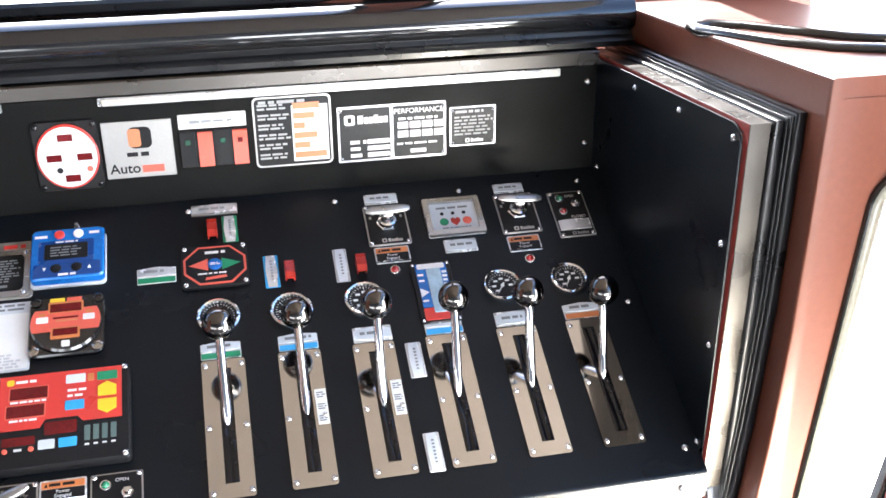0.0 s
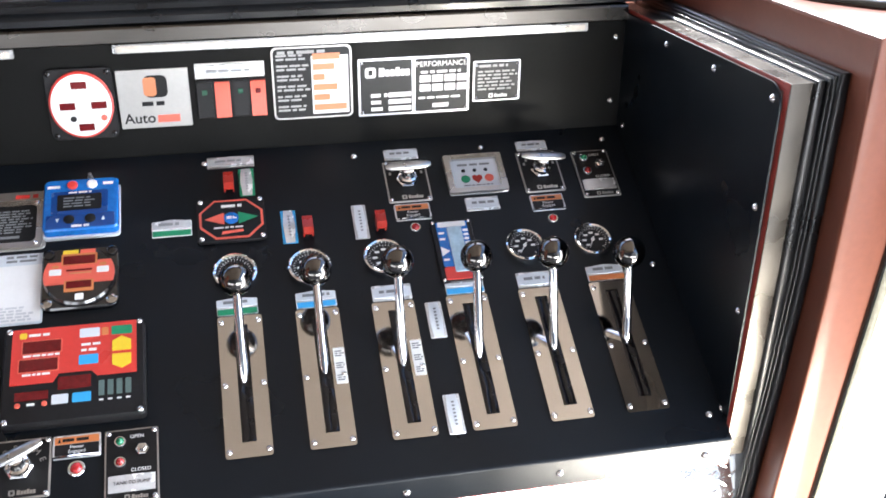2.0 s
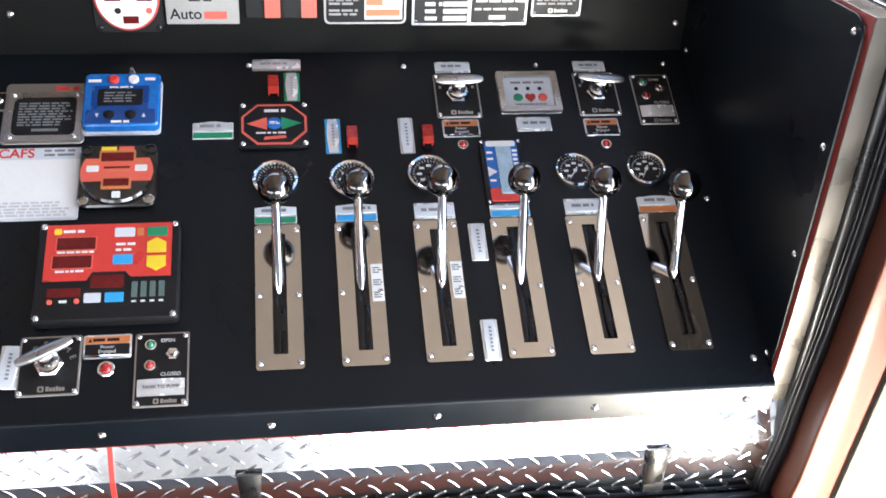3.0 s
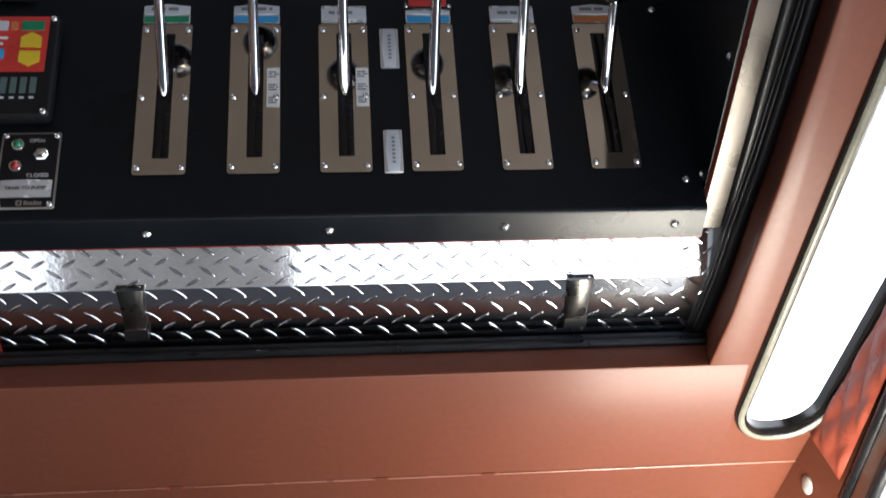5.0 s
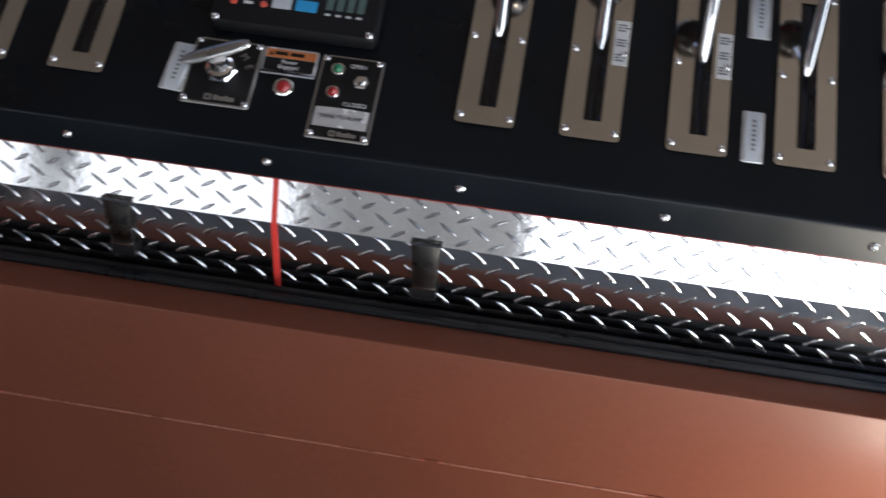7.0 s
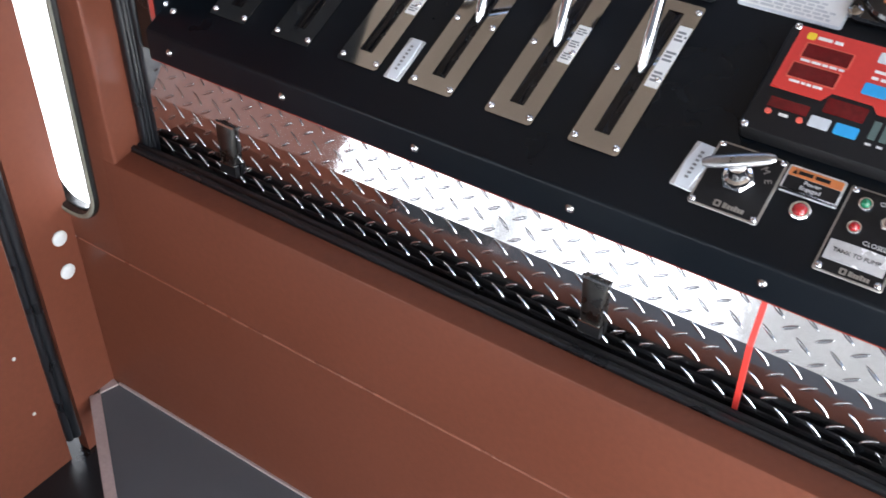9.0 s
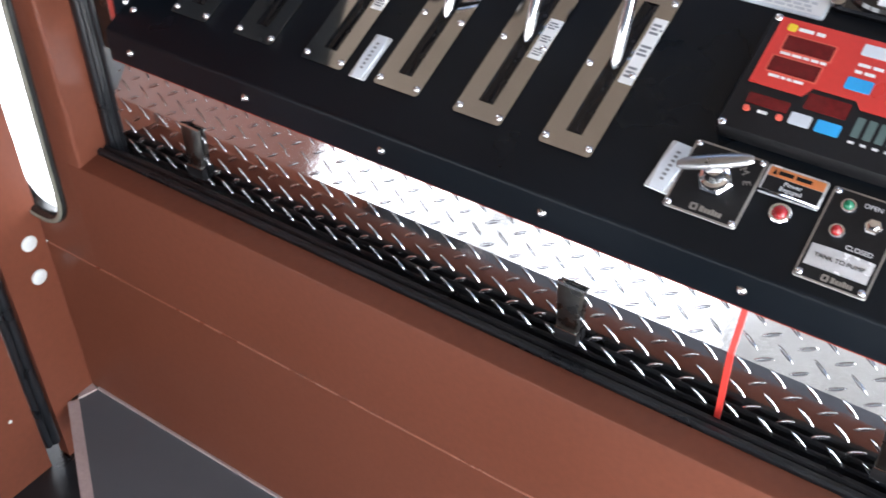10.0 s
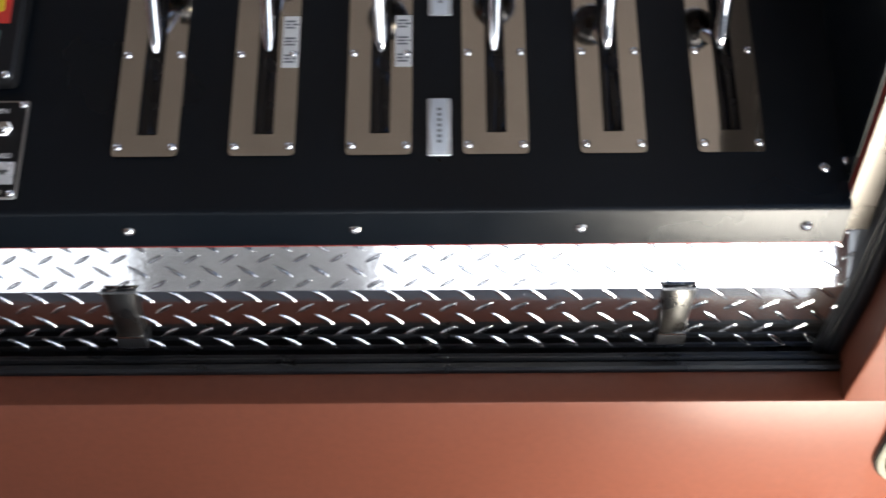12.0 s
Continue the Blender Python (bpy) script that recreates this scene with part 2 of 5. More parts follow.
XR, XL = 0.774, -1.222                        # inner faces of the end panels


def extrude_x(bm, pts, x0, x1):
    return add_strip(bm, [[(x, y, z) for y, z in pts] for x in (x0, x1)])


# sloped deck with its turned-down front lip, one folded sheet
def deck_profile(t):
    c, s = math.cos(radians(SLOPE)), math.sin(radians(SLOPE))
    out = [(c * 0.60 + s * t, Z0 + s * 0.60 - c * t)]
    for a in (0, 16, 32, 48, 64.4):
        r = 0.008 - t
        b = radians(90 + SLOPE + a)
        out.append((-0.0580 + r * math.cos(b), Z0 - 0.0385 + r * math.sin(b)))
    out.append((-0.066 + t, 0.918))
    return out


console_deck = solid("console_deck", extrude_x(bmesh.new(), deck_profile(0) + deck_profile(0.003)[::-1], XL, XR), DECK_BLACK,
                     "black powder-coated sloping steel console deck with folded front lip", "control console", "structure")
bm = bmesh.new()
add_box(bm, XL, XR, 0.545, 0.549, 1.235, 1.474)
solid("wall_north", bm, PANEL_BLACK, "black upright steel panel behind the console deck", "panel wall", "structure")


def end_panel(x0, x1, name):
    yb, front = 0.549, -0.04
    pts = [(front, 0.93), (front, 1.505)]
    for a in range(0, 91, 15):
        pts.append((front + 0.03 - 0.03 * math.cos(radians(a)), 1.508 + 0.027 * math.sin(radians(a))))
    pts += [(yb, 1.478), (yb, 1.235), (0.0, 0.93)]
    return solid(name, extrude_x(bmesh.new(), pts[::-1], x0, x1), DECK_BLACK, "black powder-coated steel end panel of the console recess", "panel wall", "structure")


end_panel(XR, XR + 0.003, "wall_east")
end_panel(XL - 0.003, XL, "wall_west")


def stations(zb):
    """The front-and-top line along an end panel: place and outward way."""
    out = [(-0.04, zb, -1, 0.0)]
    out += [(-0.04, z, -1, 0.0) for z in (0.78, 0.83, 0.93, 1.05, 1.15, 1.25, 1.4) if z > zb + 0.01]
    out.append((-0.04, 1.535, -1.0, 1.0))
    out.append((0.62, 1.468, 0.0, 1.0))
    return out


LEAN_AT = ((0.70, -0.033), (0.735, -0.030), (0.83, -0.017), (0.92, -0.012), (1.05, -0.002), (1.25, 0.007), (1.40, 0.009), (2.0, 0.009))


def lean_out(z):
    """How far the east end bows outwards at a height."""
    for (z0, a), (z1, b) in zip(LEAN_AT, LEAN_AT[1:]):
        if z <= z1:
            return a + (b - a) * max(0.0, z - z0) / (z1 - z0)
    return LEAN_AT[-1][1]


def end_sweep(prof, zb, side, fixed=9.0, share=1.0):
    """Sweeps a closed outline of (distance from the end panel, height off its edge) along the front and top of that panel."""
    rings = []
    for y, z, ny, nz in stations(zb):
        b = lean_out(z) * share
        rings.append([(XR + d + (b if d < fixed else 0.0) if side > 0 else XL - d, y + ny * o, z + nz * o) for d, o in (prof if side > 0 else prof[::-1])])
    return add_strip(bmesh.new(), rings)


for side, word in ((1, "east"), (-1, "west")):
    solid("trim_steel_" + word, end_sweep([(0.004, -0.012), (0.004, 0.006), (0.006, 0.008), (0.036, 0.008), (0.038, 0.006), (0.038, -0.012)], 0.919, side, share=0.3),
          TRIMSTEEL, "brushed stainless edge trim round the console end panel", "trim", "structure")
    solid("trim_red_" + word, end_sweep([(0.0032, -0.006), (0.0032, 0.004), (0.0042, 0.0082), (0.0042, -0.006)], 0.919, side, share=0.3),
          DULLRED, "thin red painted edge beside the stainless trim", "trim", "structure")
    seal = tagged(new("seal_" + word), "ribbed black rubber weather seal of the recess opening", "weather seal", kind="structure")
    for d0, d1, o, share in ((0.0385, 0.0545, 0.012, 0.3), (0.0485, 0.0520, 0.016, 1.0), (0.0520, 0.0570, 0.021, 1.0), (0.0570, 0.0745, 0.026, 1.0)):
        c = min(0.0045, (d1 - d0) * 0.45)
        part("rib", end_sweep([(d0, -0.02), (d0, o - c), (d0 + c * 0.3, o - c * 0.3), (d0 + c, o), (d1 - c, o), (d1 - c * 0.3, o - c * 0.3), (d1, o - c), (d1, -0.02)], 0.715, side, share=share), RUBBER, seal, angle=50)
    prof = [(0.0745, -0.02), (0.0745, 0.022), (0.0605, 0.086), (0.060, 0.089), (0.0612, 0.0925), (0.0635, 0.094), (0.0895, 0.094), (0.0895, 0.02)]
    solid("reveal_" + word, end_sweep(prof, 0.7305, side, 0.085), PAINT, "red-brown painted body edge round the recess opening", "body panel", "structure")

# bottom of the opening: seal and painted sill
seal = tagged(new("seal_south"), "ribbed black rubber weather seal under the tread plate", "weather seal", kind="structure")
for y0, y1, z in ((-0.062, -0.054, 0.728), (-0.072, -0.064, 0.735), (-0.0765, -0.073, 0.727), (-0.0888, -0.077, 0.738)):
    pts = [(y0, 0.69), (y0, z - 0.003), (y0 + 0.0025, z), (y1 - 0.0025, z), (y1, z - 0.003), (y1, 0.69)]
    part("rib", extrude_x(bmesh.new(), pts, XL - 0.086, XR + 0.086), RUBBER, seal)
SEAM = 0.508
FACE = -0.134                                 # the painted body front
bm = bmesh.new()
extrude_x(bm, [(-0.09, SEAM + 0.0015), (FACE + 0.0015, SEAM + 0.0015), (FACE, SEAM + 0.003), (FACE, 0.7265), (FACE + 0.0015, 0.7295), (FACE + 0.0045, 0.731), (-0.09, 0.731)], -1.3115, 0.8635)
extrude_x(bm, [(-0.09, 0.10), (FACE, 0.10), (FACE, SEAM - 0.003), (FACE + 0.0015, SEAM - 0.0015), (-0.09, SEAM - 0.0015)], -1.45, 1.01)
add_box(bm, -1.45, 1.01, FACE + 0.009, -0.1, SEAM - 0.003, SEAM + 0.003)
solid("wall_south_front", bm, PAINT, "red-brown painted body front below the console, with a lap seam", "body panel", "structure")


# bead coloured paler than the paint, for the highlight along the seam
bm = bmesh.new()
extrude_x(bm, [(FACE + 0.003, SEAM + 0.0016), (FACE - 0.0007, SEAM + 0.0014), (FACE - 0.0012, SEAM + 0.0004), (FACE - 0.0009, SEAM - 0.0010), (FACE + 0.003, SEAM - 0.0012)], -1.44, 1.0)
solid("trim_seam", bm, SEAM_GLINT, "pale bead on the body front's lap seam, a painted highlight", "trim", "structure")

# narrow body columns each side with a tall rubber-framed window
def tall_ring(cx, z0, z1, w, r, lean, grow=0.0, seg=8):
    """A tall rounded outline whose two sides may lean differently."""
    out = []
    for x, z in ring_pts(0, 0, w + 2 * grow, z1 - z0 + 2 * grow, r + grow, seg):
        k = lean[0] + (lean[1] - lean[0]) * (x / w + 0.5)
        zz = z + (z0 + z1) / 2
        out.append((cx + x + k * (zz - z0), zz))
    return out


def column(side, name, cx, lean):
    sx = 1 if side > 0 else -1
    off = 0.0 if side > 0 else 2 * MID

    def place(p, y):
        return [(sx * x + off, y, z) for x, z in p]

    def ring(grow):
        return tall_ring(cx, 0.582, 1.50, 0.126, 0.055, lean, grow)
    outer = ring_pts(1.01, (SEAM + 1.60) / 2, 0.30, 1.60 - SEAM, 0.005, 8)
    outer = [(min(max(x, 0.8635), 1.16), max(z, SEAM + 0.0015)) for x, z in outer]
    bm = bmesh.new()
    a, b = [[bm.verts.new(p) for p in place(q, FACE)] for q in (outer, ring(0.0))]
    c, d = [[bm.verts.new(p) for p in place(q, FACE + 0.010)] for q in (outer, ring(0.0))]
    n = len(a)
    for k in range(n):
        j = (k + 1) % n
        for q in ((a[k], a[j], b[j], b[k]), (c[k], d[k], d[j], c[j]), (a[k], c[k], c[j], a[j]), (b[k], b[j], d[j], d[k])):
            bm.faces.new(q)
    solid("wall_column_" + name, bm, PAINT, "red-brown painted body column beside the console opening", "body panel", "structure")
    win = tagged(new("window_" + name), "tall narrow window with rounded black rubber gasket, bright daylight behind", "window", kind="structure")
    g = bmesh.new()
    rings = []
    for grow, y in ((0.0125, FACE + 0.004), (0.0125, FACE - 0.004), (0.0085, FACE - 0.010), (0.001, FACE - 0.011), (-0.004, FACE - 0.007), (-0.006, FACE + 0.004), (-0.006, FACE + 0.018), (0.0, FACE + 0.018)):
        rings.append(place(ring(grow), y))
    add_strip(g, rings, True, False)
    part("gasket", g, GASKET, win, "rounded black rubber gasket", 60)
    # olive-grey ring stands for the glare that brightens the gasket's rim
    g = bmesh.new()
    rings = [place(ring(grow), y) for grow, y in ((0.0095, FACE - 0.0090), (0.0075, FACE - 0.0118), (0.0020, FACE - 0.0124), (-0.0005, FACE - 0.0095))]
    add_strip(g, rings, True, False)
    part("glare_ring", g, GLARE_RING, win, "grey glossy ring put in for the glare along the gasket", 60)


column(1, "1", 0.936, (0.080, 0.150))
column(-1, "2", 0.978, (-0.040, 0.0))

# tops of the body beside the recess, the end walls and their upper windows
for side, word in ((1, "east"), (-1, "west")):
    sx, off = (1, 0.0) if side > 0 else (-1, 2 * MID)
    bm = bmesh.new()
    q = [(0.8635, -0.133, 1.629), (1.16, -0.133, 1.629), (1.16, 0.66, 1.558), (0.8635, 0.66, 1.558)]
    add_strip(bm, [[(sx * x + off, y, z - t) for x, y, z in q] for t in (0.0, 0.03)])
    solid("sill_" + word, bm, PAINT, "red-brown painted ledge on top of the body beside the console", "ledge", "structure")

# rubber gasket of the corner window, lying along the east ledge
LOOP = ((1.16, -0.045), (1.05, -0.012), (0.952, 0.045), (0.905, 0.115), (0.868, 0.205), (0.843, 0.262), (0.846, 0.300), (0.880, 0.312), (0.925, 0.275), (0.965, 0.205), (1.02, 0.125), (1.10, 0.06), (1.16, 0.03))
g = bmesh.new()
rings = []
for k, (x, y) in enumerate(LOOP):
    (xa, ya), (xb, yb) = LOOP[max(k - 1, 0)], LOOP[min(k + 1, len(LOOP) - 1)]
    d = Vector((xb - xa, yb - ya)).normalized()
    zt = 1.629 - 0.0895 * (y + 0.133)
    rings.append([(x - d.y * 0.013 * math.cos(a), y + d.x * 0.013 * math.cos(a), zt + 0.002 + 0.010 * math.sin(a)) for a in [2 * math.pi * q / 10 for q in range(10)]])
add_strip(g, rings)
solid("seal_ledge", g, GASKET, "black rubber window gasket looped along the red-brown ledge", "window gasket", "structure", angle=60)
wall = bmesh.new()
for x0, x1 in ((-1.75, -1.33), (-0.62, -0.50), (0.35, 0.49), (1.06, 1.30)):
    add_box(wall, x0, x1, 0.70, 0.74, 1.55, 2.45)
add_box(wall, -1.75, 1.30, 0.70, 0.74, 1.20, 1.59)
add_box(wall, -1.75, 1.30, 0.70, 0.74, 2.32, 2.45)
solid("wall_windscreen", wall, PAINT, "red-brown painted front wall with a row of windows over the console", "wall", "structure")
for k, (x0, x1) in enumerate(((-1.33, -0.62), (-0.50, 0.35), (0.49, 1.06))):
    win = tagged(new("window_front_%d" % (k + 1)), "front window with rounded black rubber gasket", "window", kind="structure")
    g = bmesh.new()
    cx, w = (x0 + x1) / 2, x1 - x0
    rings = []
    for gr, y in ((0.012, 0.698), (0.012, 0.688), (0.006, 0.682), (-0.008, 0.682), (-0.014, 0.690), (-0.014, 0.742), (0.0, 0.742)):
        rings.append([(x, y, z) for x, z in ring_pts(cx, 1.955, w + 2 * gr, 0.73 + 2 * gr, 0.09 + gr, 6)])
    add_strip(g, rings, True, False)
    part("gasket", g, RUBBER, win, "black rubber gasket")

# rolled pad and seal along the back of the recess
pad = tagged(new("padded_roll"), "glossy black rolled pad along the top of the recess", "padded trim", kind="structure")
g = bmesh.new()
rings = []
for k in range(17):
    a = 2 * math.pi * k / 16
    rings.append([(x, 0.584 + 0.046 * math.cos(a), 1.558 + 0.036 * math.sin(a)) for x in (XL - 0.07, XR + 0.07)])
add_strip(g, rings, False, False)
part("roll", g, GLOSS, pad)
g = bmesh.new()
extrude_x(g, [(0.555, 1.497), (0.547, 1.499), (0.545, 1.510), (0.550, 1.516), (0.560, 1.519), (0.566, 1.535), (0.66, 1.54), (0.66, 1.497)], XL - 0.07, XR + 0.07)
part("backing", g, RUBBER, pad)
g = bmesh.new()
extrude_x(g, [(0.605, 1.56), (0.625, 1.572), (0.70, 1.575), (0.70, 1.55)], XL - 0.07, XR + 0.07)
part("flap", g, RUBBER, pad)
bm = bmesh.new()
extrude_x(bm, [(0.541, 1.466), (0.538, 1.469), (0.538, 1.492), (0.541, 1.495), (0.60, 1.497), (0.60, 1.466)], XL, XR)
solid("trim_steel_north", bm, TRIMSTEEL, "brushed stainless edge along the top of the upright panel", "trim", "structure")

# west end: jamb, door seal, door
XE = -1.45
bm = bmesh.new()
add_box(bm, XE - 0.03, XE, -0.232, FACE, -0.1, 1.60)
solid("jamb_west", bm, PAINT, "red-brown painted door jamb beside the console", "door jamb", "structure")
sealo = tagged(new("door_seal_west"), "black rubber bulb seal down the door edge", "door seal", kind="structure")
for yc, rr in ((-0.247, 0.011), (-0.262, 0.008)):
    part("bulb", add_lathe(bmesh.new(), [(0, 0.06), (rr, 0.06), (rr, 1.9), (0, 1.9)], at3(XE - 0.008, yc), 12), RUBBER, sealo)
bm = bmesh.new()
add_box(bm, XE - 0.04, XE - 0.01, -0.95, -0.27, -0.1, 2.45)
solid("door_2", bm, PAINT, "red-brown painted end door with black rubber edge seal", "door", "structure")


# east end: leaning jamb with a quilted liner above, painted below, and the open doorway's edge
def jamb_x(y, z):
    f = (y + 0.232) / (FACE + 0.232)
    return 1.012 + 0.02 * (z - 0.6) + f * (-0.010 + 0.135 * (z - 0.6))


bm = bmesh.new()
rings = []
for z in [-0.1 + 0.05 * k for k in range(35)]:
    rings.append([(jamb_x(-0.232, z) + 0.003, -0.232, z), (jamb_x(-0.232, z) + 0.03, -0.232, z), (jamb_x(FACE - 0.001, z) + 0.03, FACE - 0.001, z), (jamb_x(FACE - 0.001, z) + 0.003, FACE - 0.001, z)])
add_strip(bm, rings)
solid("jamb_east", bm, PAINT, "red-brown painted door jamb beside the console", "door jamb", "structure")
bm = bmesh.new()
rings = []
for i in range(91):
    z = 0.572 + 0.93 * i / 90
    ring = []
    for j in range(19):
        y = -0.228 + 0.088 * j / 18
        a, b2 = (z * 0.5 + y) * 62, (z * 0.5 - y) * 62
        rim = min(1.0, i / 2, (90 - i) / 2, j / 1.5, (18 - j) / 1.5)
        ring.append((jamb_x(y, z) - 0.0008 - rim * (0.0022 + 0.0062 * abs(math.sin(a) * math.sin(b2)) ** 0.6), y, z))
    rings.append(ring)
add_strip(bm, rings, False, False)
solid("liner_east", bm, QUILT, "glossy red quilted liner on the door jamb", "jamb liner", "structure", angle=60)
sealo = tagged(new("door_seal_east"), "black rubber bulb seal and grey metal edge of the open doorway", "door seal", kind="structure")
for yc, rr in ((-0.243, 0.010), (-0.296, 0.008)):
    part("bulb", add_lathe(bmesh.new(), [(0, 0.06), (rr, 0.06), (rr, 1.9), (0, 1.9)], at3(1.022, yc), 12), RUBBER, sealo)
g = bmesh.new()
add_rbox(g, 1.028, -0.2695, 0.020, 0.036, 0.06, 1.9, 0.006)
part("metal_edge", g, DULLSTEEL, sealo, "dull grey metal edge strip")

# floor, ground, roof and what closes the place
FLOOR_LINE = [(1.0, FACE), (-1.452, FACE), (-1.467, -0.187), (-1.05, -0.475), (-1.05, -2.5), (1.0, -2.5)]
bm = bmesh.new()
add_poly(bm, [(x, y) for x, y in FLOOR_LINE], 0.10, 0.13)
solid("floor", bm, FLOOR, "blue-grey walkway floor mat at the foot of the console", "floor", "structure")
bm = bmesh.new()
for (xa, ya), (xb, yb) in zip(FLOOR_LINE[1:], FLOOR_LINE[2:5]):
    d = Vector((xb - xa, yb - ya)).normalized()
    n = Vector((-d.y, d.x)) * 0.022
    add_poly(bm, [(xa, ya), (xb, yb), (xb + n.x, yb + n.y), (xa + n.x, ya + n.y)], 0.095, 0.1345)
add_box(bm, -1.43, 1.0, FACE - 0.005, FACE - 0.0005, 0.128, 0.136)
solid("trim_floor", bm, EDGE, "worn pinkish metal edging of the walkway floor", "trim", "structure")
# added black sheet that keeps the ground west of the floor dark
bm = bmesh.new()
add_box(bm, -3.6, -1.05, -2.5, FACE, -0.02, 0.004)
solid("dark_ground_sheet", bm, RUBBER, "added black sheet over the ground beside the door", "step", "structure")
bm = bmesh.new()
add_box(bm, -60, 60, -60, 60, -0.12, 0.0)
solid("ground", bm, CONCRETE, "pale sunlit concrete ground behind the console", "ground", "structure")
# headliner carried on west past the door to shut out the sky
bm = bmesh.new()
add_box(bm, -3.66, 1.10, -2.6, 0.74, 2.45, 2.50)
solid("ceiling", bm, ROOFM, "plain tan headliner over the console", "ceiling", "structure")
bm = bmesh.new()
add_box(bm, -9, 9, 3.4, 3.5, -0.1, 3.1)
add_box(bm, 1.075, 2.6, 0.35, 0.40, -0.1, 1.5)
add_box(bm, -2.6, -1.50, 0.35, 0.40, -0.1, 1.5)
solid("backdrop", bm, GLARE, "white glowing sheets standing for daylight outside the windows", "backdrop", "structure")
# glowing sheet added beyond the end door to brighten the east side
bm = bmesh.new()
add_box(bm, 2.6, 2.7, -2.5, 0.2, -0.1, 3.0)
solid("backdrop_east", bm, GLARE3, "white glowing sheet standing for daylight outside the open end door", "backdrop", "structure")
# unseen wall added to keep west sky light off the body front
bm = bmesh.new()
add_box(bm, -3.66, -3.6, -2.56, 0.74, 0.0, 2.45)
solid("sky_block_west", bm, DIMWALL, "unseen dark wall that shuts out sky light from the west", "wall", "structure")
# unseen rear wall and wide windows, added for the tread plate to mirror
REAR = ((-2.75, -1.78), (-1.58, -0.76), (0.12, 1.66))
bm = bmesh.new()
add_box(bm, -3.6, 2.0, -2.56, -2.50, 0.0, 0.45)
add_box(bm, -3.6, 2.0, -2.56, -2.50, 1.12, 2.45)
edge = -3.6
for x0, x1 in REAR + ((2.0, 2.0),):
    if x0 < -3 or edge > 1:
        add_box(bm, edge, x0, -2.56, -2.50, 0.45, 1.12)
    edge = x1
solid("wall_rear", bm, REARWALL, "unseen dark blue-grey rear wall with wide bright windows", "wall", "structure")
# glowing sheets behind the unseen windows, brightening the tread plate's reflection
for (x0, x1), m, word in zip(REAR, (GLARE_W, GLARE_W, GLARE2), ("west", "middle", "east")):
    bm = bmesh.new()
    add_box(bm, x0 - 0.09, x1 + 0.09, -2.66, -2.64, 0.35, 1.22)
    solid("backdrop_rear_" + word, bm, m, "unseen glowing white sheet behind a rear window", "backdrop", "structure")

# unseen panels added so the tread plate mirrors dull gaps between bright windows
bm = bmesh.new()
for x0, x1 in ((-1.78, -1.58), (-0.76, 0.12)):
    add_box(bm, x0, x1, -2.56, -2.50, 0.45, 1.12)
solid("reflection_panel", bm, GAP_GREY, "unseen mottled grey panels, added for dull gaps in the tread reflection", "wall panel", "structure")


# ---- tread plate panels under the deck ----
def lug_mesh(angle, L, W):
    """One raised lens-shaped lug, lying in the x-z plane."""
    bm = bmesh.new()
    ca, sa = math.cos(angle), math.sin(angle)
    n = 6
    rings = []
    for sl, sw, h in ((1.0, 1.0, 0.0), (0.94, 0.78, -0.0008), (0.84, 0.50, -0.0011)):
        ring = []
        for k in range(2 * n):
            t = k / n * math.pi
            p, q = sl * L * math.cos(t), sw * W * math.sin(t) * (1 - 0.25 * math.cos(t) ** 2)
            ring.append((p * ca - q * sa, h, p * sa + q * ca))
        rings.append(ring)
    add_strip(bm, rings, True, True)
    return finish("lug", bm, TREAD, 70)


def add_lugs(parent, x0, x1, z0, z1, y):
    dx, dz, j, z = 0.0413, 0.0400, 0, z0 + 0.010
    while z < z1 - 0.006:
        x = x0 + 0.012 + (dx / 2 if j % 2 else 0)
        while x < x1 - 0.010:
            ob = new("lug", LUGS[j % 2])
            ob.parent = parent
            over = max(0.0, z - BEND) / 1.342
            ob.matrix_basis = pose(x, y + over * LEAN_BACK, min(z, BEND) + over, -20 if over else 0) @ Matrix.Diagonal((1, 1, 0.78 if over else 1, 1))
            x += dx
        z += dz / 2
        j += 1


BEND, LEAN_BACK = 0.832, math.tan(radians(20))     # tilt added above the latches so the plate's upper part mirrors the windows
LUGS = [lug_mesh(radians(-42), 0.0152, 0.0031), lug_mesh(radians(36), 0.0130, 0.0031)]


